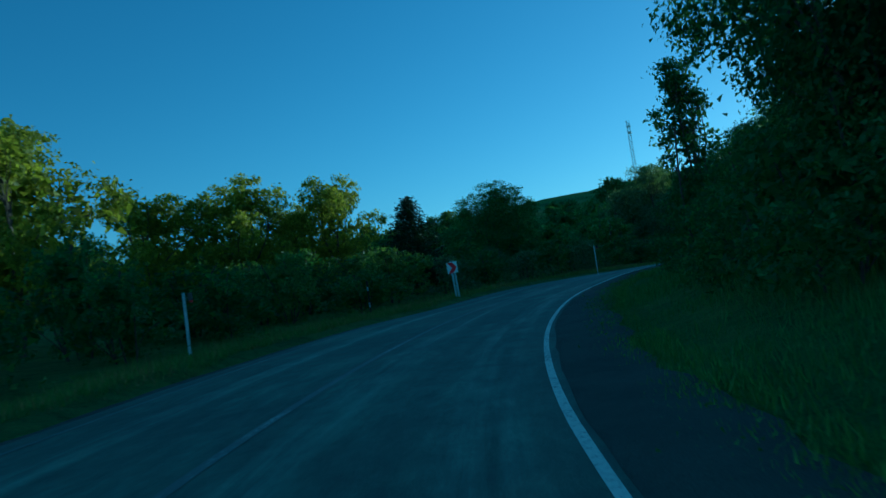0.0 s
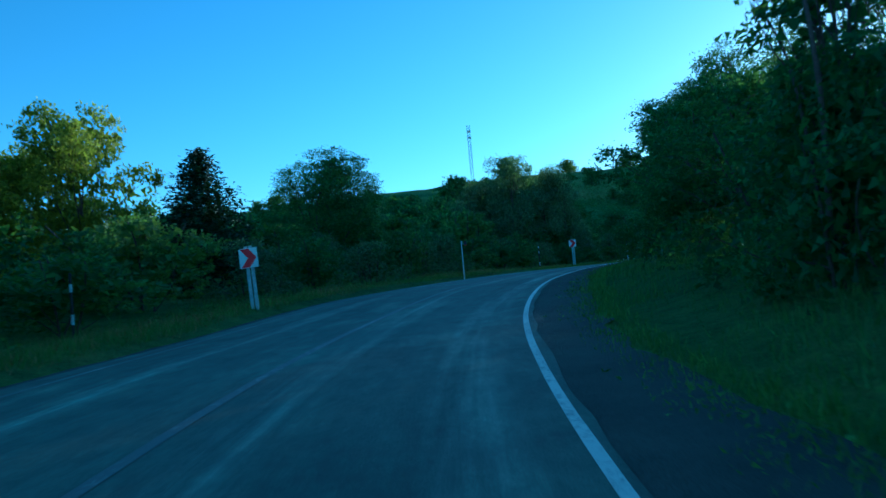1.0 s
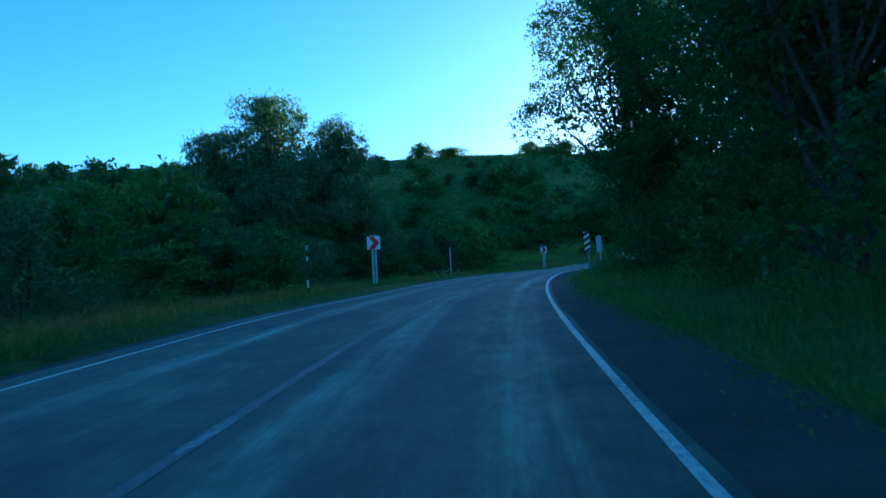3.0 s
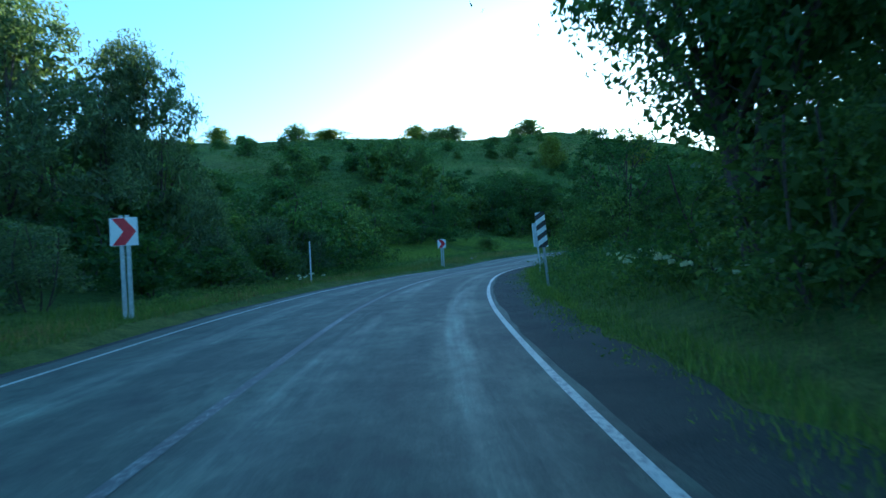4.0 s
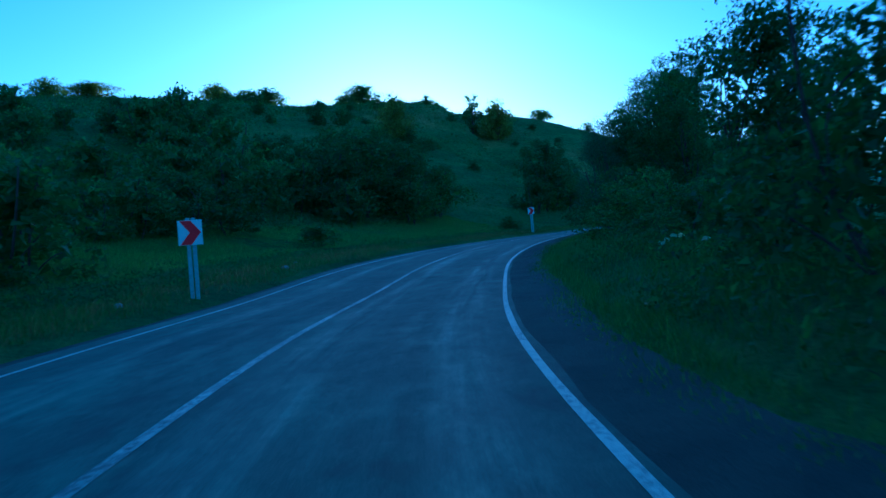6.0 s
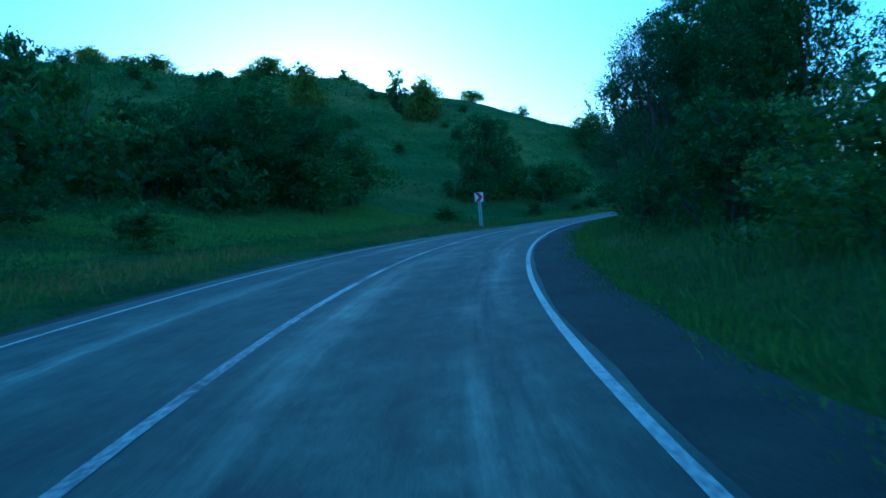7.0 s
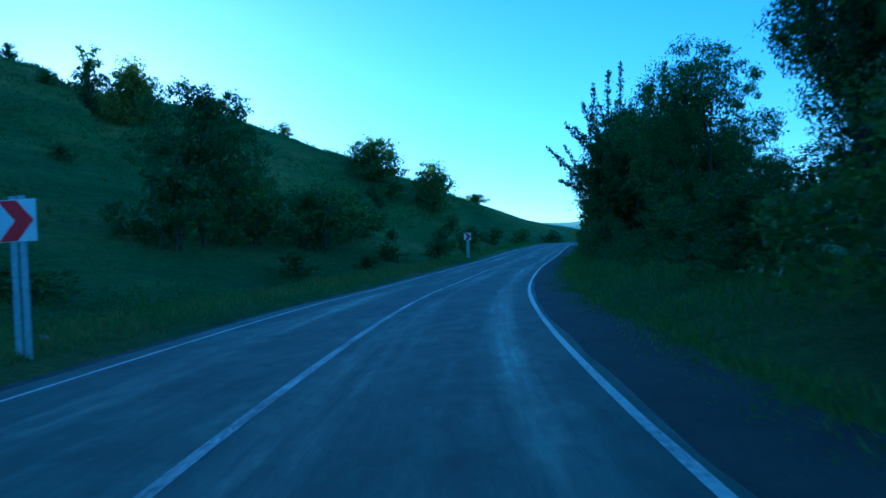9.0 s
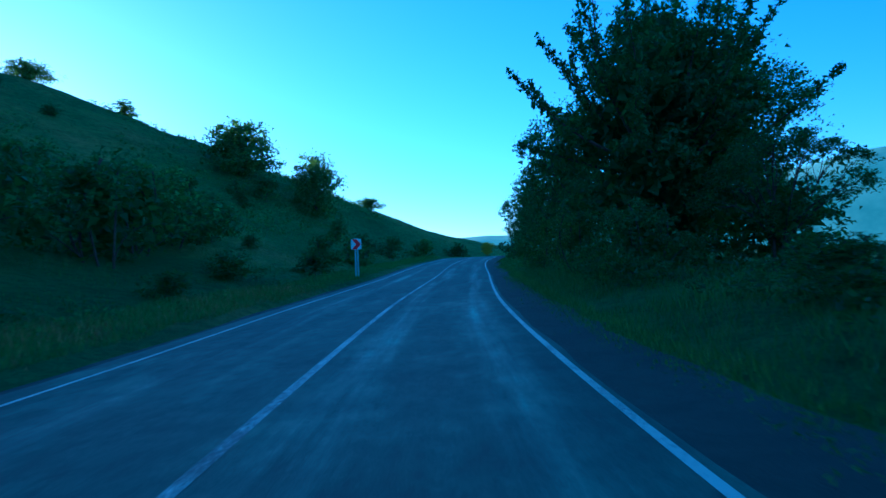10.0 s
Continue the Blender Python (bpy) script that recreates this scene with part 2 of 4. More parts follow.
def road_place(tau, lat):
    """Plan position at drive time tau and lat metres right of the axis; also the heading of the road."""
    u = max(0.0, min(len(DENSE) - 1.001, (tau * 2 + HEAD) * STEP))
    k, f = int(u), u % 1
    q = DENSE[k, :2] * (1 - f) + DENSE[k + 1, :2] * f + RIGHT[k] * lat
    return float(q[0]), float(q[1]), math.degrees(math.atan2(-TANG[k, 0], TANG[k, 1]))


def road_frame(x, y):
    """For arrays of points: index of the nearest axis sample and the signed distance (right positive)."""
    idx = np.empty(len(x), int)
    lat = np.empty(len(x))
    for a in range(0, len(x), 20000):
        q = np.stack([x[a:a + 20000], y[a:a + 20000]], 1)
        d2 = ((q[:, None, :] - DENSE[None, :, :2]) ** 2).sum(-1)
        k = d2.argmin(1)
        side = ((q - DENSE[k, :2]) * RIGHT[k]).sum(1)
        idx[a:a + 20000] = k
        lat[a:a + 20000] = np.where(side >= 0, 1, -1) * np.sqrt(d2[np.arange(len(k)), k])
    return idx, lat


CREST = catmull(np.array([
    (-420, 260, 2), (-200, 330, 12), (-40, 345, 30), (50, 312, 36), (103, 262, 35.5), (118, 238, 33.5), (141, 223, 32.5),
    (160, 226, 34.5), (185, 224, 37.5), (205, 218, 36.5), (217, 194, 31.4), (228, 178, 25.4), (240, 165, 19.6), (256, 158, 16.5), (300, 150, 13.5),
    (380, 130, 12.0), (500, 90, 11.0)], float), np.arange(0, 16, 0.05))


def bump_noise(x, y, scale, seed):
    """Smooth value noise on arrays."""
    g = np.random.RandomState(seed).rand(64, 64)
    u, v = x / scale, y / scale
    i, j = np.floor(u).astype(int), np.floor(v).astype(int)
    f, h = u - i, v - j
    f, h = f * f * (3 - 2 * f), h * h * (3 - 2 * h)
    at = lambda a, b: g[a % 64, b % 64]
    return (at(i, j) * (1 - f) + at(i + 1, j) * f) * (1 - h) + (at(i, j + 1) * (1 - f) + at(i + 1, j + 1) * f) * h - 0.5


def smooth(u):
    u = np.clip(u, 0, 1)
    return u * u * (3 - 2 * u)


def ground_z(x, y):
    x, y = np.asarray(x, float), np.asarray(y, float)
    k, d = road_frame(x, y)
    zr, bank = DENSE[k, 2], DENSE[k, 3]
    bed = zr - bank * np.clip(d, -7, 4) - 0.05
    # hill on the outer side
    ck = np.empty(len(x), int)
    cd = np.empty(len(x))
    for a in range(0, len(x), 20000):
        q = np.stack([x[a:a + 20000], y[a:a + 20000]], 1)
        d2 = ((q[:, None, :] - CREST[None, :, :2]) ** 2).sum(-1)
        ck[a:a + 20000] = d2.argmin(1)
        cd[a:a + 20000] = np.sqrt(d2.min(1))
    ct = np.gradient(CREST[:, :2], axis=0)
    side = (x - CREST[ck, 0]) * ct[ck, 1] - (y - CREST[ck, 1]) * ct[ck, 0]
    zc = CREST[ck, 2]
    dl = np.maximum(-d - 11.0, 0.0)
    u = dl / (dl + cd + 1e-6)
    f = 0.5 * (smooth(u) + np.sin(np.pi / 2 * u) ** 1.2)
    beyond = side < 0
    hill = np.where(beyond, zc - 0.06 * cd - 0.0006 * cd * cd * (cd < 100) - 6.0 * (cd >= 100), bed + (zc - bed) * f)
    hill = np.maximum(hill, -8)
    rough = (bump_noise(x, y, 17, 3) * 1.6 + bump_noise(x, y, 6, 4) * 0.5) * smooth((-d - 14) / 20)
    along = smooth((k / STEP - HEAD - 12.6) / 1.4)
    ditch = -0.35 * (1 - along) * np.exp(-((d + 9.2) / 1.1) ** 2) - 0.7 * along * np.exp(-((d + 10.8) / 0.8) ** 2) + 0.3 * smooth((-d - 6.3) / 1.0)
    left = hill + rough + ditch + bump_noise(x, y, 2.2, 5) * 0.14 * smooth((-d - 6.6) / 2)
    dr = d - 2.7
    right = bed + 0.45 * smooth(dr / 2.5) - 0.03 * np.maximum(dr - 8, 0) + bump_noise(x, y, 2.2, 6) * 0.2 * smooth(dr / 2) + bump_noise(x, y, 11, 7) * 0.3 * smooth((dr - 3) / 6)
    right = np.maximum(right, bed - 10)
    return np.where(d < 0, left, right)


def gz(x, y):
    return float(ground_z([x], [y])[0])


# ---- mesh helpers ----
def mesh_from(name, verts, faces, mat, smooth_faces=False):
    """verts: n x 3 array; faces: m x k array of one face size."""
    me = bpy.data.meshes.new(name)
    verts, faces = np.asarray(verts, np.float32), np.asarray(faces, np.int32)
    k = faces.shape[1]
    me.vertices.add(len(verts))
    me.vertices.foreach_set("co", verts.ravel())
    me.loops.add(faces.size)
    me.loops.foreach_set("vertex_index", faces.ravel())
    me.polygons.add(len(faces))
    me.polygons.foreach_set("loop_start", np.arange(0, faces.size, k, dtype=np.int32))
    me.polygons.foreach_set("loop_total", np.full(len(faces), k, np.int32))
    if smooth_faces:
        me.polygons.foreach_set("use_smooth", np.ones(len(faces), bool))
    me.update(calc_edges=True)
    me.materials.append(mat)
    return me


def part(name, bm, mat, parent, label=""):
    me = bpy.data.meshes.new(name)
    bm.to_mesh(me)
    bm.free()
    me.materials.append(mat)
    ob = new(name, me)
    ob.parent = parent
    return tagged(ob, label)


def mesh_part(name, me, parent, label=""):
    ob = new(name, me)
    ob.parent = parent
    return tagged(ob, label)


def box(sx, sy, sz, centre=(0, 0, 0), bevel=0.0, turn=None):
    bm = bmesh.new()
    bmesh.ops.create_cube(bm, size=1)
    bmesh.ops.scale(bm, vec=(sx, sy, sz), verts=bm.verts)
    if bevel:
        bmesh.ops.bevel(bm, geom=list(bm.edges), offset=bevel, segments=2, affect="EDGES", profile=0.5)
    if turn is not None:
        bmesh.ops.transform(bm, matrix=turn, verts=bm.verts)
    bmesh.ops.translate(bm, vec=centre, verts=bm.verts)
    return bm


def rod(r, z0, z1, x=0.0, y=0.0, sides=12, r1=None):
    bm = bmesh.new()
    bmesh.ops.create_cone(bm, cap_ends=True, segments=sides, radius1=r, radius2=r if r1 is None else r1, depth=z1 - z0)
    bmesh.ops.translate(bm, vec=(x, y, (z0 + z1) / 2), verts=bm.verts)
    return bm


def slab(points, y0, y1):
    """A flat plate: the outline points in x, z, from y0 to y1."""
    bm = bmesh.new()
    front = [bm.verts.new((a, y0, b)) for a, b in points]
    back = [bm.verts.new((a, y1, b)) for a, b in points]
    bm.faces.new(front)
    bm.faces.new(back[::-1])
    for i in range(len(points)):
        j = (i + 1) % len(points)
        bm.faces.new((front[j], front[i], back[i], back[j]))
    bmesh.ops.recalc_face_normals(bm, faces=bm.faces)
    return bm


def thing(name, m, label, category, group=""):
    ob = new(name)
    ob.empty_display_size = 0.2
    ob.matrix_basis = m
    return tagged(ob, label, category, group)


# ---- ground ----
def graded(lo, hi, step, out, grow=1.25):
    mid = np.arange(lo, hi + step / 2, step)
    ext, s = [], step
    acc = 0.0
    while acc < out:
        s *= grow
        acc += s
        ext.append(acc)
    ext = np.array(ext)
    return np.concatenate([lo - ext[::-1], mid, hi + ext])


gx, gy = graded(-60, 270, 1.5, 3600), graded(-45, 262, 1.5, 3600)
GX, GY = np.meshgrid(gx, gy)
flat_x, flat_y = GX.ravel(), GY.ravel()
gzv = ground_z(flat_x, flat_y)
_, lateral = road_frame(flat_x, flat_y)
gzv -= 0.18 * smooth((5.2 - lateral) / 1.2) * smooth((lateral + 13.4) / 1.2)
nx, ny = len(gx), len(gy)
ii = (np.arange(ny - 1)[:, None] * nx + np.arange(nx - 1)[None, :]).ravel()
ground = new("ground", mesh_from("ground", np.stack([flat_x, flat_y, gzv], 1), np.stack([ii, ii + 1, ii + nx + 1, ii + nx], 1), MEADOW, True))
tagged(ground, "grassy meadow slope rising to a ridge beside the road", "ground", kind="structure")


def strip(name, lats, k0, k1, lift, mat, ragged=0.0, seed=1):
    """A ribbon along the road axis at the given lateral places."""
    lats = np.array(lats, float)
    ks = np.arange(k0, k1)
    rows = len(ks)
    L = np.repeat(lats[None, :], rows, 0)
    if ragged:
        L[:, 0] += (bump_noise(ARC[ks], ARC[ks] * 0 + 3.1, 1.3, seed) + bump_noise(ARC[ks], ARC[ks] * 0 + 8.7, 6.0, seed + 1)) * ragged
        L[:, -1] += (bump_noise(ARC[ks], ARC[ks] * 0 + 5.3, 1.1, seed + 2) + bump_noise(ARC[ks], ARC[ks] * 0 + 1.9, 5.0, seed + 3)) * ragged
    X = DENSE[ks, 0][:, None] + RIGHT[ks, 0][:, None] * L
    Y = DENSE[ks, 1][:, None] + RIGHT[ks, 1][:, None] * L
    Z = DENSE[ks, 2][:, None] - DENSE[ks, 3][:, None] * L + lift
    v = np.stack([X, Y, Z], -1).reshape(-1, 3)
    w = len(lats)
    q = (np.arange(rows - 1)[:, None] * w + np.arange(w - 1)[None, :]).ravel()
    me = mesh_from(name, v, np.stack([q, q + 1, q + w + 1, q + w], 1), mat, True)
    uvl = me.uv_layers.new(name="UVMap")
    uv = np.stack([L, np.repeat(ARC[ks][:, None], w, 1)], -1).reshape(-1, 2)
    li = np.empty(len(me.loops), np.int32)
    me.loops.foreach_get("vertex_index", li)
    uvl.data.foreach_set("uv", uv[li].astype(np.float32).ravel())
    return new(name, me)


K1 = len(DENSE)


def verge(name, lats, label, inner):
    """A ribbon of grassy ground along the road that follows the ground exactly."""
    ks = np.arange(0, K1)
    L = np.repeat(np.array(lats, float)[None, :], K1, 0)
    wob = (bump_noise(ARC, ARC * 0 + 3.3, 1.2, 301) + bump_noise(ARC, ARC * 0 + 7.1, 5.0, 302)) * 0.2
    L[:, inner] += wob
    X = DENSE[:, 0][:, None] + RIGHT[:, 0][:, None] * L
    Y = DENSE[:, 1][:, None] + RIGHT[:, 1][:, None] * L
    Z = ground_z(X.ravel(), Y.ravel()).reshape(X.shape)
    Z[:, inner] = DENSE[:, 2] - DENSE[:, 3] * L[:, inner] - 0.03
    Z[:, -1 if inner == 0 else 0] -= 0.06
    w = len(lats)
    q = (np.arange(K1 - 1)[:, None] * w + np.arange(w - 1)[None, :]).ravel()
    me = mesh_from(name, np.stack([X, Y, Z], -1).reshape(-1, 3), np.stack([q, q + 1, q + w + 1, q + w], 1), MEADOW, True)
    return tagged(new(name, me), label, "verge", kind="structure")


verge("verge_right", [1.9, 2.7, 3.2, 3.8, 4.6, 5.6], "grassy verge beside the gravel shoulder", 0)
verge("verge_left", [-14.0, -13.0, -12.2, -11.6, -11.2, -10.8, -10.4, -10.0, -9.4, -8.8, -8.0, -7.4, -6.9, -6.4], "grassy verge beside the narrow shoulder", 13)
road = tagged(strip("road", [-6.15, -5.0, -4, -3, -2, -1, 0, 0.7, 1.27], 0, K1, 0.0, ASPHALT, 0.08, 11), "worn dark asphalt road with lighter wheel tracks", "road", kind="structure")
tagged(strip("shoulder_right", [0.7, 1.75, 2.45], 0, K1, -0.012, GRAVEL, 0.4, 21), "dark gravelly road shoulder beside the edge line", "shoulder", kind="structure")
tagged(strip("shoulder_left", [-6.9, -6.4, -5.4], 0, K1, -0.014, GRAVEL, 0.35, 31), "narrow gravel shoulder at the grass verge", "shoulder", kind="structure")


def marking(name, lat, half, tau0, tau1, mat, label, seed):
    k0, k1 = int((tau0 * 2 + HEAD) * STEP), int((tau1 * 2 + HEAD) * STEP)
    ob = strip(name, [lat - half, lat, lat + half], max(0, k0), min(K1, k1 + 1), 0.005, mat, 0.012, seed)
    return tagged(ob, label, "road marking", kind="structure")


marking("edge_line_right", R_LINE, 0.047, -3, 20, LINE, "white solid edge line, slightly worn", 41)
marking("edge_line_left", L_LINE, 0.045, -3, 2.9, LINE_FAINT, "nearly worn away white edge line", 51)
marking("edge_line_left", L_LINE, 0.045, 2.9, 20, LINE, "white solid edge line, slightly worn", 52)
marking("centre_line", C_LINE, 0.064, -3, 5.4, LINE_FAINT, "nearly worn away white centre line", 61)
marking("centre_line", C_LINE, 0.064, 5.4, 20, LINE_WORN, "faded white solid centre line", 62)


# ---- distant hills ----
def distant_hills():
    m, n, l, b = material("hazed_far_hills")
    obj = n.new("ShaderNodeTexCoord").outputs["Object"]
    f = noise_node(n, l, 0.006, 6.0, 0.6, obj)
    # distance haze is put in as a pale blue-green colour with a faint glow
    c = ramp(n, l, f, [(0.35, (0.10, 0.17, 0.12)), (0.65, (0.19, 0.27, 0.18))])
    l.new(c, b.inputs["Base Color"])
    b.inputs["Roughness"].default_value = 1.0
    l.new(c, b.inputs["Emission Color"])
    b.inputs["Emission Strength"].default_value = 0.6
    az = np.radians(np.arange(60, 215, 1.0))
    top = 145 + 60 * (bump_noise(az * 9, az * 0 + 2, 1.0, 71) + 0.5 * bump_noise(az * 30, az * 0 + 5, 1.0, 72)) + 225 * smooth((np.degrees(az) - 92) / 22)
    rows = []
    for r, hgt in ((2300, -0.3), (2450, 0.35), (2600, 0.75), (2800, 1.0), (3100, 0.6)):
        rows.append(np.stack([120 + r * np.sin(az), 120 + r * np.cos(az), top * hgt + (-20 if hgt < 0 else 0)], 1))
    v = np.concatenate(rows)
    w = len(az)
    q = (np.arange(4)[:, None] * w + np.arange(w - 1)[None, :]).ravel()
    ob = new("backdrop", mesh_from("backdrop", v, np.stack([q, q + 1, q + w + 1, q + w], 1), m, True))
    tagged(ob, "blue-green hills far across the valley, haze put in as colour and glow", "hills", kind="structure")


distant_hills()


# ---- plants ----
def leaf_mesh(name, centres, size, rng, mat, droop=0.3, aspect=0.55, sizes=None):
    """Small pointed leaves, one per centre."""
    n = len(centres)
    u = rng.normal(size=(n, 3))
    u[:, 2] -= droop
    u /= np.linalg.norm(u, axis=1)[:, None]
    w = rng.normal(size=(n, 3))
    w -= u * (w * u).sum(1)[:, None]
    w /= np.linalg.norm(w, axis=1)[:, None]
    s = (size * rng.uniform(0.6, 1.35, n) if sizes is None else sizes)[:, None]
    foot = centres - u * s * 0.5
    side = w * s * aspect * 0.6
    v = np.stack([foot - side, foot + side, centres + u * s * 0.55], 1).reshape(-1, 3)
    f = np.arange(3 * n).reshape(-1, 3)
    return mesh_from(name, v, f, mat)


def tube_mesh(name, paths, mat, sides=5):
    """Tapered tubes along paths of (point, radius)."""
    vs, fs, base = [], [], 0
    for path in paths:
        pts = np.array([q[0] for q in path], float)
        rad = [q[1] for q in path]
        tg = np.gradient(pts, axis=0)
        for i, c in enumerate(pts):
            t = tg[i] / (np.linalg.norm(tg[i]) + 1e-9)
            a = np.cross(t, (0.3, 0.9, 0.2))
            a /= np.linalg.norm(a) + 1e-9
            b = np.cross(t, a)
            for k in range(sides):
                an = 2 * math.pi * k / sides
                vs.append(c + rad[i] * (a * math.cos(an) + b * math.sin(an)))
        for i in range(len(pts) - 1):
            for k in range(sides):
                k2 = (k + 1) % sides
                fs.append((base + i * sides + k, base + i * sides + k2, base + (i + 1) * sides + k2, base + (i + 1) * sides + k))
        base += len(pts) * sides
    return mesh_from(name, np.array(vs), np.array(fs), mat, True)


def bough(rng, a, b, r0, r1, sag=0.15, n=6):
    a, b = np.array(a, float), np.array(b, float)
    length = np.linalg.norm(b - a)
    out = []
    off = rng.normal(size=3) * length * 0.07
    for i in range(n):
        f = i / (n - 1)
        q = a + (b - a) * f + off * math.sin(math.pi * f) + np.array([0, 0, sag * length * math.sin(math.pi * f)])
        out.append((q, r0 + (r1 - r0) * f))
    return out


def crown_profile(shape, h):
    """Relative half-width of a crown at the relative height h."""
    if shape == "dome":
        return math.sqrt(max(0, 1 - h ** 2.2)) * (0.8 + 0.2 * min(1, h / 0.2))
    if shape == "tall":
        return math.sin(math.pi * min(1, 0.12 + 0.88 * h)) ** 0.6
    return math.sqrt(max(0.0, 1 - abs((2 * h - 1) * 0.98) ** 2.1)) * (0.72 + 0.28 * min(1, h / 0.35))


def crown_points(rng, height, radius, low, clumps, per, tight, shape, lobes=12, lobe=(0.28, 0.46)):
    """Leaf centres in flat clumps over the rounded lobes of a crown; also the centres of the clumps and of the lobes."""
    mid, size = [], []
    for i in range(lobes):
        r = radius * rng.uniform(*lobe)
        rise = min(r * 0.8, (height - low) * 0.3)
        h = (i + rng.uniform(0.1, 0.9)) / lobes
        an = i * 2.4 + rng.uniform(-0.5, 0.5)
        base = low + rise * (1.0 if low > 0.5 else 0.35)
        z = base + (height - rise * 0.7 - base) * h
        out = max(0.0, radius * crown_profile(shape, min(1, h * 0.92 + 0.04)) * 1.14 - r) * rng.uniform(0.6, 1.05)
        mid.append((out * math.cos(an), out * math.sin(an), z))
        size.append((r, r, rise))
    mid, size = np.array(mid), np.array(size)
    pick_lobe = rng.choice(lobes, clumps, p=size[:, 0] ** 2 / (size[:, 0] ** 2).sum())
    way = rng.normal(size=(clumps, 3)) + np.array([0, 0, 0.35 if low > 0.5 else 0.1])
    way[:, :2] += mid[pick_lobe, :2] / (np.abs(mid[:, :2]).max() + 1e-6) * 0.7
    way /= np.linalg.norm(way, axis=1)[:, None]
    cs = mid[pick_lobe] + way * size[pick_lobe] * rng.uniform(0.45, 1.0, clumps)[:, None] ** 0.5
    cs[:, 2] = np.maximum(cs[:, 2], low * 0.7 + 0.05)
    spread = tight * np.exp(rng.normal(size=clumps) * 0.35)
    off = rng.normal(size=(clumps * per, 3))
    off *= (rng.uniform(0, 1, clumps * per) ** 0.5 / np.linalg.norm(off, axis=1))[:, None]
    pts = np.repeat(cs, per, 0) + off * np.repeat(spread * 1.35, per)[:, None] * np.array([1, 1, 0.6])
    return pts, cs, mid


def make_tree(kind, seed, name, label, category, height, radius, low, clumps, per, leaf, tight, shape, mat, stems=1, droop=0.3, aspect=0.55, trunk_r=0.13, core=0, lobes=12, lobe=(0.28, 0.46)):
    rng = np.random.RandomState(seed)
    pts, cs, mid = crown_points(rng, height, radius, low, clumps, per, tight, shape, lobes, lobe)
    pts = pts[pts[:, 2] > 0.03]
    trunks = []
    for s in range(stems):
        an = 2 * math.pi * (s + rng.uniform(0, 0.6)) / stems
        foot = np.array([math.cos(an), math.sin(an), 0]) * (0.0 if stems == 1 else rng.uniform(0.1, 0.4) * radius * 0.5)
        lean = rng.normal(size=2) * (0.05 if stems == 1 else 0.22) * radius
        tip = np.array([foot[0] * 1.6 + lean[0], foot[1] * 1.6 + lean[1], height * rng.uniform(0.8, 0.95)])
        trunks.append(bough(rng, foot - np.array([0, 0, 0.25]), tip, trunk_r, 0.02, 0.0, 9))
    paths = list(trunks)
    for c in mid:
        trunk = min(trunks, key=lambda t: np.hypot(*(t[4][0][:2] - c[:2])))
        i = int(np.clip(c[2] * 0.6 / height * 8, 1, 7))
        limb = bough(rng, trunk[i][0], c, trunk[i][1] * 0.55, 0.014, 0.06, 6)
        paths.append(limb)
        near = np.argsort(((cs - c) ** 2).sum(1))[:: max(1, len(cs) // (3 * len(mid)))][:5 if height > 5 else 0]
        for k in near:
            paths.append(bough(rng, limb[3][0], cs[k], 0.016, 0.005, 0.05, 4))
    sizes = leaf * rng.uniform(0.6, 1.35, len(pts))
    if core:
        inner = cs[rng.randint(0, len(cs), core)] * (rng.uniform(0.1, 0.92, core)[:, None] * (1, 1, 0) + (0, 0, 0.93)) + np.clip(rng.normal(size=(core, 3)), -1.5, 1.5) * 0.15
        inner = inner[inner[:, 2] > 0.2]
        pts = np.concatenate([pts, inner])
        sizes = np.concatenate([sizes, leaf * rng.uniform(1.5, 2.2, len(inner)) * (1.0 if core > 8000 else 1.25)])
    ob = thing(name, Matrix(), label, category)
    mesh_part("trunk", tube_mesh("trunk", paths, BARK), ob)
    mesh_part("crown", leaf_mesh("crown", pts, leaf, rng, mat, droop, aspect, sizes), ob)
    return ob


def make_conifer(seed, name, label, category, height, radius, mat):
    """Whorls of rising boughs, shorter towards the pointed top, with needle sprays along them."""
    rng = np.random.RandomState(seed)
    paths = [bough(rng, (0, 0, -0.25), (0.05, 0.0, height), 0.14, 0.01, 0, 9)]
    leaves = []
    for i in range(120):
        h = (i + rng.uniform(0, 1)) / 120
        z = height * (0.05 + 0.92 * h)
        an = i * 2.4 + rng.uniform(-0.4, 0.4)
        reach = radius * (1 - h) ** 0.8 * rng.uniform(0.7, 1.1) + 0.12
        out = np.array([math.cos(an), math.sin(an), 0])
        b = bough(rng, (0, 0, z), out * reach + (0, 0, z + 0.22 * reach + 0.1), 0.035 * (1 - h) + 0.008, 0.005, -0.1, 6)
        paths.append(b)
        q = np.array([a for a, r in b])
        count = int(40 + 170 * (1 - h))
        f = rng.uniform(0.1, 1.0, count) * (len(q) - 1.001)
        k = f.astype(int)
        at = q[k] + (q[k + 1] - q[k]) * (f - k)[:, None]
        wide = 0.1 + 0.16 * reach * (1 - f / len(q))
        leaves.append(at + rng.normal(size=(count, 3)) * np.stack([wide, wide, wide * 0.5 + 0.04], 1))
    ob = thing(name, Matrix(), label, category)
    mesh_part("trunk", tube_mesh("trunk", paths, BARK), ob)
    mesh_part("crown", leaf_mesh("crown", np.concatenate(leaves), 0.17, rng, mat, 0.1, 0.4), ob)
    return ob


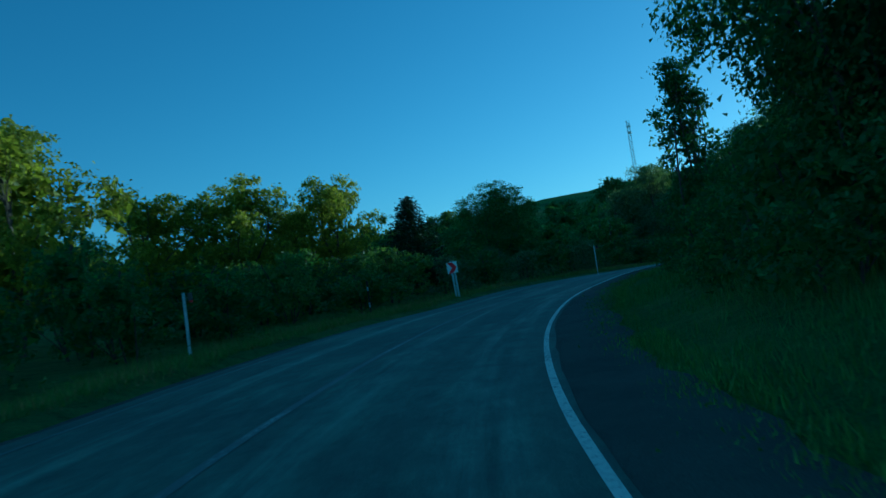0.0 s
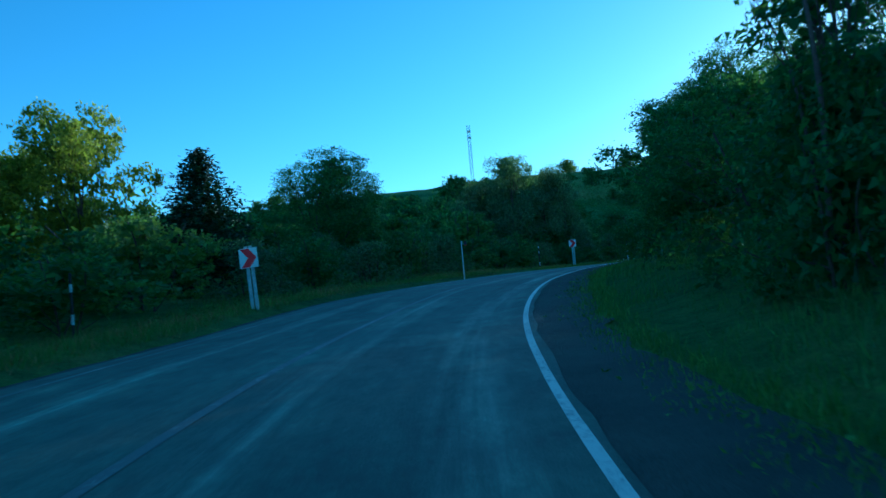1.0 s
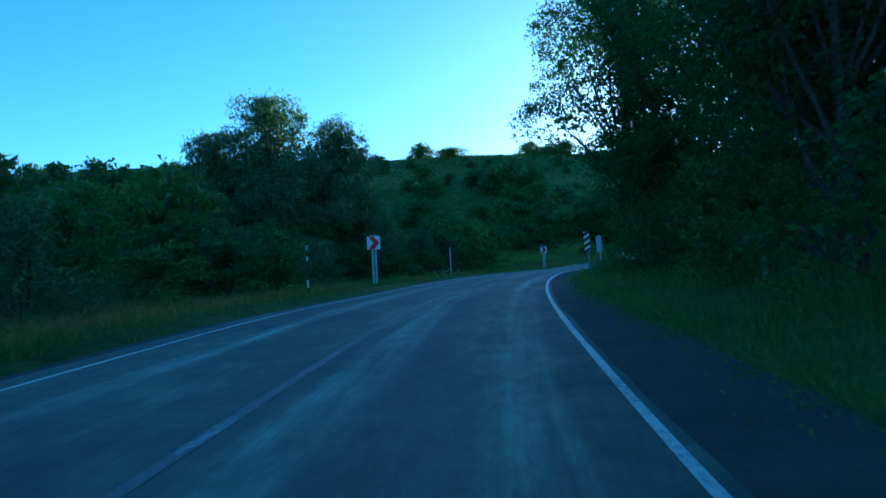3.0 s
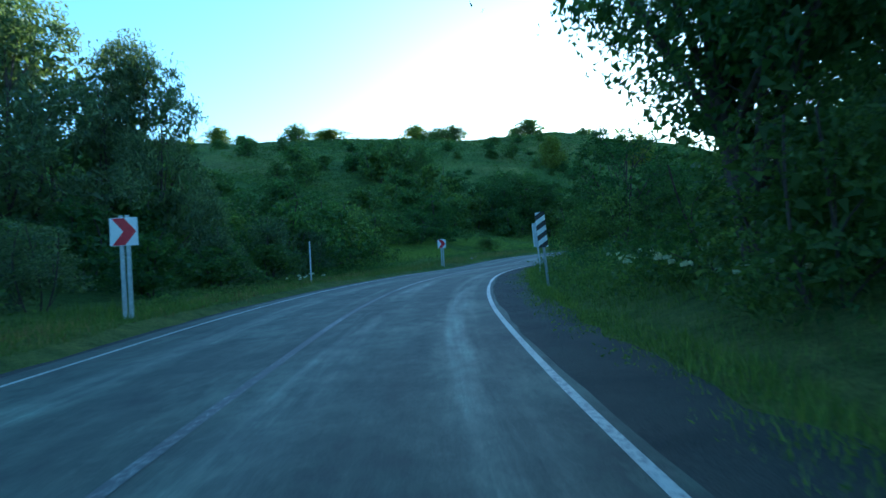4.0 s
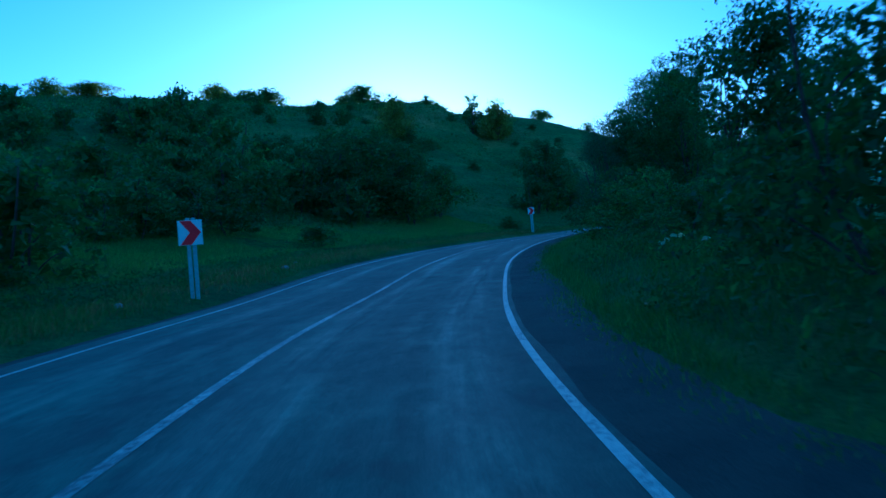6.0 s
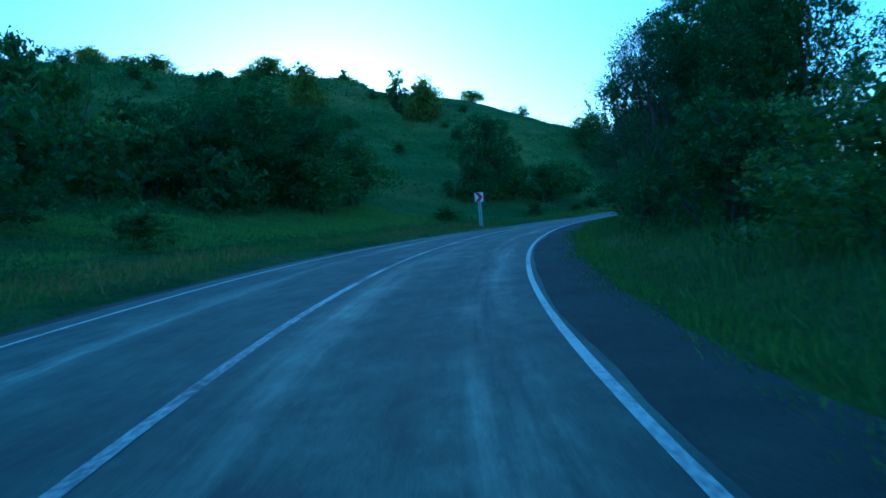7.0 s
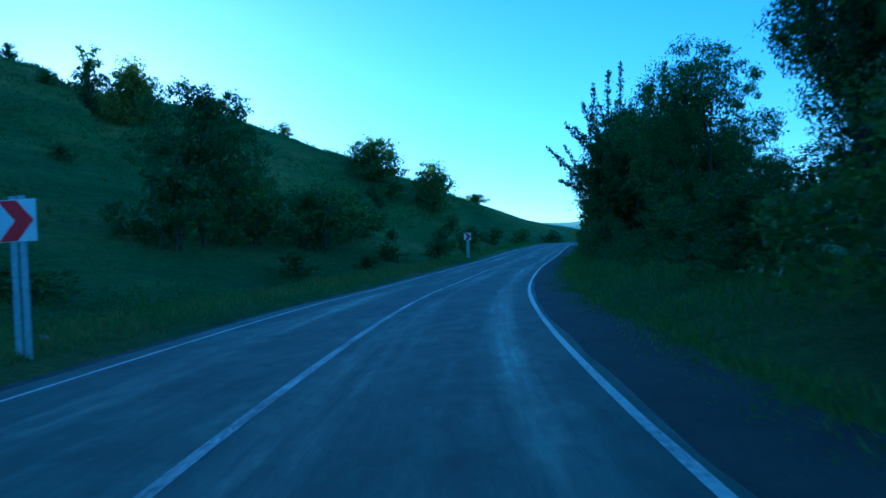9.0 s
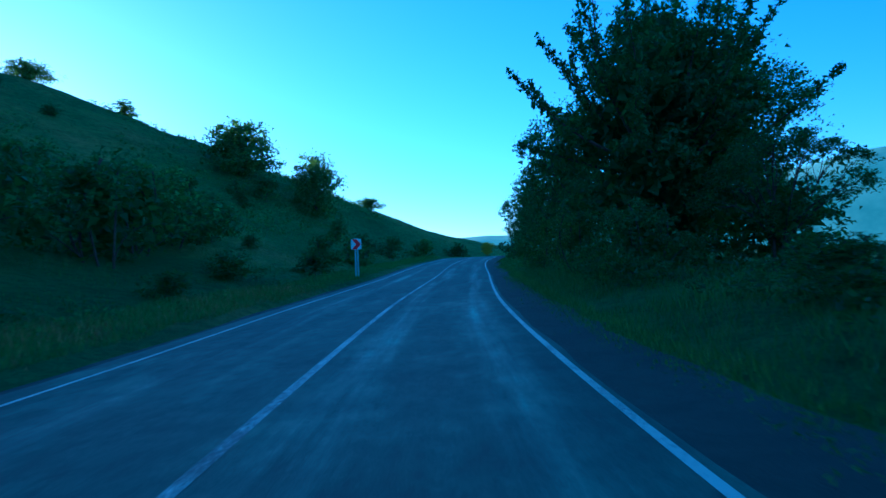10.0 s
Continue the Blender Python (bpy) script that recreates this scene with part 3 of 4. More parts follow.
def make_spiky(seed, name, label, category, height, radius, shoots, mat):
    """A tree whose long arching shoots are lined with leaves and stick out of the crown."""
    rng = np.random.RandomState(seed)
    pts, cs, mid = crown_points(rng, height * 0.78, radius * 0.74, 0.4, 400, 44, 0.28, "round", 14)
    paths = [bough(rng, (0, 0, -0.25), (0.2, 0.1, height * 0.7), 0.12, 0.03, 0, 8)]
    for c in mid:
        paths.append(bough(rng, (0.05, 0, c[2] * 0.55), c, 0.05, 0.015, 0.06, 6))
    leaves = [pts]
    for i in range(shoots):
        an = 2 * math.pi * (i * 0.618 + rng.uniform(0, 0.08))
        el = (i + rng.uniform(0, 1)) / shoots
        out = np.array([math.cos(an), math.sin(an), 0])
        start = np.array([0, 0, height * (0.3 + 0.25 * el)]) + out * radius * 0.3
        reach = radius * (1.08 - 0.68 * el * el) * rng.uniform(0.85, 1.05)
        end = out * reach + np.array([0, 0, height * (0.42 + 0.62 * el ** 0.8) * rng.uniform(0.92, 1.0)])
        b = bough(rng, start, end, 0.045, 0.006, -0.1, 7)
        paths.append(b)
        q = np.array([a for a, r in b])
        f = rng.uniform(0.2, 1.0, 340) ** 0.85 * (len(q) - 1.001)
        k = f.astype(int)
        at = q[k] + (q[k + 1] - q[k]) * (f - k)[:, None]
        leaves.append(at + rng.normal(size=(340, 3)) * (0.14 - 0.016 * f)[:, None])
    pts = np.concatenate(leaves)
    ob = thing(name, Matrix(), label, category)
    mesh_part("trunk", tube_mesh("trunk", paths, BARK), ob)
    inner = cs[rng.randint(0, len(cs), 5200)] * (rng.uniform(0.1, 0.9, 5200)[:, None] * (1, 1, 0) + (0, 0, 0.95)) + rng.normal(size=(5200, 3)) * 0.15
    sizes = np.concatenate([0.12 * rng.uniform(0.6, 1.35, len(pts)), rng.uniform(0.28, 0.42, len(inner))])
    mesh_part("crown", leaf_mesh("crown", np.concatenate([pts, inner]), 0.15, rng, mat, 0.5, 0.5, sizes), ob)
    return ob


PROTO = {
    "broad": [make_tree("broad", 100 + i, "broadleaf_tree", "broad dark green roadside tree in shade", "tree", 8.0, 3.6, 0.9, 340, 40, 0.12, 0.3, "round", LEAF_DARK, core=3200, lobes=13) for i in range(3)],
    "grand": [make_tree("grand", 105 + i, "broadleaf_tree", "tall dense dark green roadside tree", "tree", 11.0, 4.2, 1.2, 800, 54, 0.1, 0.36, "round", LEAF_DARK, core=14000, trunk_r=0.17, lobes=20) for i in range(2)],
    "sunny": [make_tree("sunny", 110 + i, "broadleaf_tree", "tree behind the verge with sunlight put into its yellow-green leaf colour", "tree", 8.0, 3.6, 0.9, 300, 44, 0.14, 0.32, "round", LEAF_SUN_TINTED, core=2600, lobes=12) for i in range(2)],
    "airy": [make_tree("airy", 120 + i, "slender_tree", "tall slender tree with thin stems and gaps", "tree", 11.0, 3.2, 1.8, 560, 38, 0.105, 0.34, "tall", LEAF_DARK, stems=8, trunk_r=0.1, core=1200, lobes=24, lobe=(0.26, 0.42)) for i in range(2)],
    "open": [make_tree("open", 130, "broadleaf_tree", "round tree with separate leaf clumps and gaps", "tree", 7.0, 3.2, 1.6, 210, 60, 0.12, 0.32, "round", LEAF_DARK, stems=3, trunk_r=0.08, core=500, lobes=20, lobe=(0.2, 0.3))],
    "cone": [make_conifer(140, "conical_tree", "dark conical tree with a pointed top", "tree", 8.0, 2.2, LEAF_CONE)],
    "willow": [make_tree("willow", 150 + i, "willow_tree", "pale grey-green willow with a feathery rounded crown", "tree", 10.0, 4.6, 0.8, 480, 46, 0.19, 0.4, "dome", LEAF_WILLOW, stems=3, droop=0.7, aspect=0.3, core=2600, lobes=15, lobe=(0.24, 0.4)) for i in range(2)],
    "bulk": [make_tree("bulk", 108, "broadleaf_tree", "tall dense dark green tree behind the verge", "tree", 11.0, 4.2, 1.2, 520, 54, 0.12, 0.4, "round", LEAF_DARK, core=8500, trunk_r=0.17, lobes=17)],
    "sapling": [make_tree("sapling", 157, "young_tree", "slender young tree with clustered dark leaves", "tree", 7.2, 1.15, 0.6, 150, 36, 0.12, 0.24, "tall", LEAF_DARK, stems=2, trunk_r=0.05, core=500, lobes=14, lobe=(0.35, 0.6))],
    "feather": [make_tree("feather", 155, "slender_pale_tree", "pale feathery tree with the sky showing through", "tree", 10.0, 3.0, 0.7, 520, 56, 0.11, 0.55, "tall", LEAF_WILLOW, stems=7, trunk_r=0.045, droop=0.2, aspect=0.36, lobes=30, lobe=(0.24, 0.36))],
    "shrub": [make_tree("shrub", 160 + i, "shrub", "dense dark green shrub beside the verge", "shrub", 3.2, 2.0, 0.1, 100, 25, 0.145, 0.28, "dome", LEAF_DARK if i < 2 else LEAF_MID, stems=4, trunk_r=0.035, core=420, lobes=7, lobe=(0.34, 0.5)) for i in range(4)],
    "thicket": [make_tree("thicket", 190 + i, "shrub", "dense dark green shrub close to the road", "shrub", 3.2, 2.0, 0.1, 170, 34, 0.095, 0.24, "dome", LEAF_DARK if i else LEAF_MID, stems=4, trunk_r=0.03, core=900, lobes=8, lobe=(0.34, 0.5)) for i in range(2)],
    "pale": [make_tree("pale", 170 + i, "willow_shrub", "rounded pale green willow shrub beside the verge", "shrub", 3.2, 2.0, 0.1, 130, 34, 0.14, 0.26, "dome", LEAF_WILLOW, stems=4, trunk_r=0.035, aspect=0.35, core=300, lobes=8, lobe=(0.34, 0.5)) for i in range(2)],
    "spiky": [make_spiky(180 + i, "wild_cherry_tree", "dark tree with long leafy shoots sticking out", "tree", 8.0, 3.4, 30, LEAF_DARK) for i in range(2)],
    # the third model carries the rim light in its leaf colour
    "hill": [make_tree("hill", 200 + i, "hilltop_tree", "small round tree on the grassy ridge", "tree", 4.5, 2.8, 0.0, 240, 22, 0.19, 0.4, "dome", LEAF_RIM_TINTED if i == 2 else LEAF_MID, core=900, lobes=10, lobe=(0.5, 0.7)) for i in range(3)],
    "slim": [make_tree("slim", 210, "hilltop_tree", "small slender tree on the grassy ridge", "tree", 4.5, 1.4, 0.0, 100, 24, 0.18, 0.24, "tall", LEAF_MID, core=200, lobes=8, lobe=(0.5, 0.75))],
    "bush": [make_tree("bush", 220 + i, "hillside_shrub", "dark shrub on the grassy hillside", "shrub", 3.4, 2.4, 0.1, 80, 14, 0.24, 0.32, "dome", LEAF_DARK if i % 2 else LEAF_MID, stems=2, trunk_r=0.05, core=260, lobes=7, lobe=(0.42, 0.6)) for i in range(4)],
}
BASE = {"open": (7.0, 3.2), "bulk": (11.0, 4.2), "sapling": (7.2, 1.15), "feather": (10.0, 3.0), "sunny": (8.0, 3.6), "grand": (11.0, 4.2), "pale": (3.2, 2.0), "thicket": (3.2, 2.0), "broad": (8.0, 3.6), "airy": (11.0, 3.2), "cone": (8.0, 2.2), "willow": (10.0, 4.6), "shrub": (3.2, 2.0), "spiky": (8.0, 3.4), "hill": (4.5, 2.8), "slim": (4.5, 1.4), "bush": (3.4, 2.4)}
USED = set()
pick = random.Random(5)


def plant(kind, x, y, height, radius, label="", sink=0.05):
    choice = random.Random(int(x * 7) * 1000 + int(y * 7))
    proto = PROTO[kind][choice.randrange(len(PROTO[kind]))]
    h0, r0 = BASE[kind]
    size = Vector((radius / r0, radius / r0, height / h0))
    turn = Euler((0, 0, choice.uniform(0, 6.28)))
    place = (x, y, gz(x, y) - sink)
    if proto.name in USED:
        # a copy keeps the scale of its model, so only the ratio goes into its pose
        ob = copy_thing(proto, Matrix.LocRotScale(place, turn, [a / b for a, b in zip(size, proto.scale)]))
    else:
        USED.add(proto.name)
        ob = proto
        ob.matrix_basis = Matrix.LocRotScale(place, turn, size)
    return tagged(ob, label)


def plant_top(kind, x, y, top, radius, label=""):
    """A plant whose highest leaves reach the height top above the world's zero."""
    sink = 0.9 if kind in ("broad", "sunny", "grand", "willow") else 0.05
    return plant(kind, x, y, max(2.0, min(14.0, (top + sink - gz(x, y)) / 0.93)), radius * 1.12, label, sink)


def plant_road(kind, tau, lat, height, radius, label=""):
    x, y, _ = road_place(tau, lat)
    return plant(kind, x, y, height, radius, label)


# ---- trees of the inner (right) side: kind, drive time, metres right of the axis, height, crown radius ----
for row in (
    ("grand", 0.74, 6.3, 10.8, 3.4), ("bulk", 0.8, 8.6, 9.5, 3.2), ("bulk", 0.95, 9.6, 9.6, 3.9), ("broad", 1.35, 9.5, 5.0, 3.0), ("sapling", 1.66, 5.4, 7.3, 1.15), ("broad", 2.0, 8.5, 4.4, 3.0), ("broad", 2.4, 7.2, 5.4, 2.8),
    ("broad", 2.9, 6.8, 6.6, 3.8), ("broad", 3.35, 8.0, 8.2, 3.8), ("grand", 3.7, 6.0, 9.4, 3.7),
    ("airy", 4.05, 8.0, 13.0, 3.9), ("grand", 4.6, 5.0, 12.5, 4.5), ("airy", 4.72, 9.6, 13.0, 3.2), ("airy", 4.95, 11.5, 13.0, 3.8), ("airy", 4.4, 10.0, 12.0, 3.6), ("airy", 3.9, 12.0, 12.0, 3.6),
    ("open", 6.2, 7.5, 6.9, 3.6), ("broad", 6.15, 9.4, 3.2, 2.2), ("broad", 6.75, 6.2, 5.0, 2.0), ("grand", 8.47, 8.6, 10.0, 3.5), ("broad", 8.3, 6.3, 7.0, 2.6), ("bulk", 8.15, 8.6, 8.2, 2.9),
):
    plant_road(*row)
for row in (
    ("shrub", 8.7, 7.8, 2.6, 2.6), ("spiky", 9.15, 4.8, 7.9, 3.5), ("feather", 9.27, 9.8, 6.4, 2.9), ("feather", 9.36, 7.8, 6.6, 2.4), ("bulk", 9.6, 8.4, 8.0, 2.6), ("grand", 9.62, 7.4, 10.0, 2.0), ("broad", 9.95, 10.0, 3.4, 2.6),
    ("bulk", 10.22, 7.2, 8.0, 2.6), ("bulk", 10.36, 9.0, 5.6, 2.4), ("broad", 10.4, 11.0, 4.0, 2.8), ("open", 10.95, 9.4, 4.4, 2.4), ("spiky", 11.1, 6.9, 11.6, 5.2), ("bulk", 11.2, 8.4, 9.6, 4.8), ("broad", 11.7, 6.0, 9.0, 3.6), ("broad", 12.2, 6.5, 8.0, 3.4),
    ("broad", 12.9, 6.0, 8.0, 3.2), ("broad", 13.6, 6.0, 7.5, 3.2), ("willow", 12.0, 16.0, 9.0, 4.0),
):
    plant_road(*row)
plant("feather", 19.5, 35.2, 10.2, 3.2, "pale feathery tree with sunlit leaves")
plant("sapling", 64.4, 88.1, 6.0, 1.1)
# its yellow-green leaf colour stands for sunlight on the bush
plant("sunny", 262.0, 137.0, 2.7, 1.5, "small bush far along the road with sunlight put into its yellow-green colour")
plant_road("feather", 8.2, 4.6, 6.2, 1.7, "slender pale tree at the edge of the verge")
# wood further inside the bend, added to keep the low sun off the road
for row in (
    ("shrub", 0.9, 11.0, 4.0, 3.0), ("shrub", 1.5, 12.0, 4.0, 3.0), ("shrub", 2.1, 12.0, 4.0, 3.0), ("shrub", 2.7, 11.0, 4.0, 3.0), ("hill", 0.4, 15.0, 5.6, 4.6), ("hill", 1.2, 16.0, 5.6, 4.6), ("hill", 2.0, 15.5, 5.6, 4.6), ("hill", 2.7, 15.0, 5.6, 4.6), ("hill", -0.4, 13.0, 5.6, 4.6),
):
    tagged(plant_road(*row, "dark tree in the wood inside the bend"), category="tree")
# shrubs under and between them
for row in (
    ("thicket", 0.7, 5.4, 3.0, 1.9), ("thicket", 0.95, 5.8, 3.0, 2.0), ("thicket", 1.25, 6.0, 2.8, 2.0), ("thicket", 1.62, 5.3, 3.4, 1.8), ("shrub", 1.5, 6.8, 3.2, 2.2), ("thicket", 1.85, 6.0, 3.0, 2.0), ("thicket", 2.5, 5.4, 3.0, 1.8), ("thicket", 3.1, 5.4, 3.2, 2.0), ("thicket", 3.5, 5.2, 3.0, 2.0), ("thicket", 3.9, 5.4, 3.2, 2.0), ("thicket", 4.25, 5.8, 3.2, 2.0), ("thicket", 4.65, 6.6, 2.6, 1.9), ("thicket", 4.5, 4.9, 3.0, 1.9), ("thicket", 4.78, 6.0, 2.6, 2.0), ("shrub", 4.85, 8.6, 2.6, 2.0), ("shrub", 4.8, 9.5, 4.4, 3.2), ("shrub", 5.0, 11.5, 4.6, 3.2), ("shrub", 5.05, 14.5, 4.6, 3.4), ("shrub", 4.6, 12.5, 4.6, 3.4),
    ("shrub", 5.7, 12.0, 2.8, 2.6), ("shrub", 5.3, 14.0, 2.4, 2.6), ("thicket", 6.0, 6.5, 3.4, 2.2), ("thicket", 6.4, 5.2, 3.4, 2.0), ("thicket", 6.65, 6.2, 2.8, 2.0), ("shrub", 6.2, 11.5, 3.8, 3.0),
    ("thicket", 7.2, 6.6, 2.0, 2.2), ("thicket", 7.55, 6.2, 2.7, 2.4), ("thicket", 7.9, 5.7, 3.4, 2.4), ("thicket", 8.2, 5.0, 2.2, 1.8), ("thicket", 8.45, 5.1, 2.3, 2.0), ("thicket", 8.75, 4.9, 2.8, 2.0),
):
    plant_road(*row)
for row in (
    ("thicket", 9.05, 5.0, 2.4, 1.8), ("thicket", 9.35, 5.3, 3.2, 2.1), ("thicket", 9.7, 5.4, 2.2, 1.9), ("thicket", 10.1, 6.0, 2.4, 2.0), ("thicket", 10.5, 5.8, 1.2, 1.6), ("thicket", 10.9, 5.0, 2.6, 1.8), ("thicket", 11.4, 5.0, 3.2, 2.0),
    ("shrub", 11.15, 7.6, 3.4, 2.8), ("shrub", 11.0, 9.8, 3.0, 2.6), ("shrub", 11.9, 4.6, 3.0, 1.8), ("shrub", 12.5, 4.6, 3.0, 1.8), ("shrub", 13.2, 4.4, 3.0, 1.8), ("shrub", 7.5, 11.0, 3.6, 3.0), ("shrub", 8.0, 12.0, 4.2, 3.0), ("shrub", 10.0, 15.0, 3.0, 3.0),
):
    plant_road(*row)

# ---- trees of the outer (left) side: kind, place, height of the top above zero, crown radius ----
for row in (
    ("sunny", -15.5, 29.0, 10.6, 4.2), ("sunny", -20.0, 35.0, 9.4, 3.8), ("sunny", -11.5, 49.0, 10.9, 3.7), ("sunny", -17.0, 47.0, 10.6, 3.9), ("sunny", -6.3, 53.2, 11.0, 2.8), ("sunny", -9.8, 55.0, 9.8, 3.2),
    ("cone", -1.1, 53.5, 8.9, 3.0), ("grand", 6.4, 67.7, 10.9, 4.1), ("willow", 30.4, 101.6, 17.2, 5.6), ("willow", 35.2, 100.8, 14.0, 3.4), ("willow", 26.0, 101.5, 13.0, 3.6), ("shrub", 20.0, 86.0, 8.5, 3.5), ("pale", 42.4, 101.8, 6.3, 1.8), ("pale", 37.5, 97.5, 5.6, 1.5),
    ("broad", 145.4, 149.9, 16.6, 4.0), ("shrub", 141.0, 149.0, 11.2, 3.2), ("shrub", 149.5, 151.0, 12.6, 3.2), ("hill", 219.0, 165.5, 25.6, 5.2), ("hill", 222.8, 156.8, 21.3, 3.7), ("hill", 252.8, 156.5, 18.0, 2.6),
):
    plant_top(*row)
for row in (
    ("broad", 105.5, 147.5, 9.6, 6.2), ("broad", 111.5, 148.8, 8.8, 5.6), ("broad", 107.5, 153.5, 9.5, 6.0), ("shrub", 116.5, 147.0, 6.0, 4.0), ("shrub", 100.5, 146.0, 6.8, 4.2), ("shrub", 108.5, 144.0, 5.0, 3.8), ("bush", 96.0, 150.0, 5.0, 3.6), ("bush", 91.0, 146.0, 4.4, 3.4), ("bush", 86.0, 150.0, 4.6, 3.6),
    ("shrub", 72.0, 132.5, 3.6, 3.0), ("shrub", 75.8, 134.2, 3.9, 3.3), ("shrub", 79.6, 135.2, 3.4, 2.8), ("shrub", 68.6, 131.5, 3.4, 2.6), ("broad", 109.0, 176.4, 7.6, 3.5), ("bush", 100.6, 179.5, 6.0, 4.2), ("bush", 94.5, 162.4, 4.4, 3.8), ("bush", 133.6, 160.7, 2.8, 2.8), ("bush", 128.0, 163.0, 3.0, 3.0), ("shrub", 56.0, 121.0, 5.4, 4.0), ("shrub", 61.0, 125.0, 5.0, 3.8), ("broad", 56.0, 128.0, 7.8, 4.8),
    ("shrub", 50.0, 109.5, 4.6, 3.4), ("shrub", 45.5, 106.0, 4.8, 3.2), ("shrub", 54.0, 114.0, 4.6, 3.2), ("shrub", 40.0, 106.0, 4.8, 3.4), ("shrub", 60.0, 119.0, 4.4, 3.2), ("shrub", 35.0, 101.0, 5.0, 3.2),
    ("shrub", 160.0, 149.0, 5.6, 4.2), ("shrub", 167.0, 151.0, 5.6, 4.2), ("shrub", 173.0, 152.0, 5.0, 4.0), ("shrub", 153.5, 151.0, 5.0, 3.8), ("shrub", 178.0, 155.0, 4.6, 3.6), ("shrub", 164.0, 157.0, 5.0, 3.8), ("bush", 181.0, 153.0, 3.6, 3.0),
):
    plant(*row, sink=0.8 if row[0] == "broad" else 0.05)
# low bushes on the verge of the last stretch
for row in (
    ("bush", 10.7, -12.0, 1.6, 1.6), ("bush", 11.2, -11.5, 1.4, 1.5), ("bush", 11.7, -13.0, 1.8, 1.8), ("bush", 12.3, -11.5, 2.0, 1.8), ("bush", 12.7, -13.0, 2.6, 2.2), ("bush", 13.1, -11.5, 2.6, 2.2),
    ("bush", 13.5, -13.0, 3.0, 2.4), ("bush", 14.0, -12.0, 3.0, 2.4), ("bush", 14.6, -11.0, 3.4, 2.6), ("bush", 15.3, -11.0, 3.4, 2.6), ("bush", 9.9, -13.5, 1.5, 1.6), ("bush", 8.3, -14.0, 1.5, 1.8),
):
    plant_road(*row)
# ridge trees
for row in (
    ("hill", 103.3, 259.0, 40.6, 3.8), ("hill", 116.0, 239.1, 38.8, 3.8), ("hill", 114.7, 219.9, 34.5, 4.3), ("hill", 141.4, 221.9, 37.5, 3.8), ("hill", 147.0, 222.5, 36.5, 2.7), ("hill", 156.8, 225.4, 39.0, 4.0),
    ("hill", 182.7, 222.0, 42.0, 4.6), ("hill", 178.0, 223.0, 39.4, 2.7), ("hill", 152.4, 184.9, 29.8, 3.2), ("hill", 202.9, 219.0, 39.8, 3.8), ("slim", 183.6, 190.1, 34.0, 2.0), ("hill", 185.5, 185.1, 32.0, 3.5),
    ("hill", 213.9, 191.2, 34.0, 2.9), ("slim", 221.3, 182.4, 30.1, 1.6), ("hill", 189.0, 186.0, 30.4, 2.1), ("hill", 151.0, 223.5, 37.6, 3.2),
):
    plant_top(*row)
# hedge of shrubs along the outer verge
seedling = random.Random(12)
tau = 0.9
while tau < 6.3:
    plant_road("pale" if seedling.random() < 0.25 and tau > 2.6 else "shrub", tau, -10.6 - seedling.uniform(0, 1.2), seedling.uniform(2.0, 3.4), seedling.uniform(1.6, 2.3))
    plant_road("pale" if seedling.random() < 0.25 and tau > 2.6 else "shrub", tau + 0.1, -14.0 - seedling.uniform(0, 2.0), seedling.uniform(2.8, 4.2), seedling.uniform(2.2, 3.0))
    tau += 0.24 + seedling.uniform(0, 0.1)
# shrubs scattered over the hillside, denser and larger on the wooded part
left_wooded, left_open = 250, 60
while left_wooded + left_open > 0:
    x, y = seedling.uniform(-70, 245), seedling.uniform(60, 290)
    k, d = road_frame(np.array([x]), np.array([y]))
    d = float(d[0])
    near_crest = np.min(np.hypot(CREST[:, 0] - x, CREST[:, 1] - y))
    wooded = x - 60 < 0.9 * (y - 99)
    if d > (-19 if wooded else -17) or d < -110 or near_crest < 14:
        continue
    dens = float(bump_noise(np.array([x]), np.array([y]), 22, 9)[0]) + 0.5
    if dens * seedling.uniform(0.6, 1.4) < (0.25 if wooded else 0.4):
        continue
    if (left_wooded if wooded else left_open) <= 0:
        continue
    s = seedling.uniform(0.9, 1.9) * (0.45 if near_crest < 50 else 1.0) if wooded else seedling.uniform(0.35, 0.95)
    plant("bush", x, y, 3.2 * s * seedling.uniform(0.8, 1.2), 2.4 * s)
    if wooded:
        left_wooded -= 1
    else:
        left_open -= 1


# weeds and low scrub on the open hillside
def hill_weeds(n, per, seed):
    rng = np.random.RandomState(seed)
    x, y = rng.uniform(40, 250, n * 6), rng.uniform(100, 240, n * 6)
    k, d = road_frame(x, y)
    patch = bump_noise(x, y, 9, 15) + bump_noise(x, y, 30, 16)
    ok = (d < -20) & (d > -95) & (patch > rng.uniform(-0.3, 0.5, len(x)))
    x, y = x[ok][:n], y[ok][:n]
    z = ground_z(x, y)
    size = rng.uniform(0.5, 1.5, len(x))
    c = np.repeat(np.stack([x, y, z + 0.12], 1), per, 0)
    c = c + rng.normal(size=c.shape) * np.repeat(size, per)[:, None] * (0.42, 0.42, 0.16)
    c[:, 2] = np.maximum(c[:, 2], np.repeat(z, per) + 0.03)
    ob = new("hillside_weeds", leaf_mesh("hillside_weeds", c, 0.34, rng, LEAF_MID, -0.6, 0.45))
    tagged(ob, "low tangled weeds and scrub on the grassy hillside", "weeds", kind="stuff")


hill_weeds(9000, 9, 44)


# remove the kinds that were not planted
for protos in PROTO.values():
    for proto in protos:
        if proto.name not in USED:
            for o in (*proto.children_recursive, proto):
                bpy.data.objects.remove(o)

# ---- signs and posts ----
def sign_pose(x, y, heading, lean=0.0, z=None):
    """Local x to the driver's right, local -y towards the driver."""
    return pose(x, y, gz(x, y) if z is None else z, 0, lean, heading)


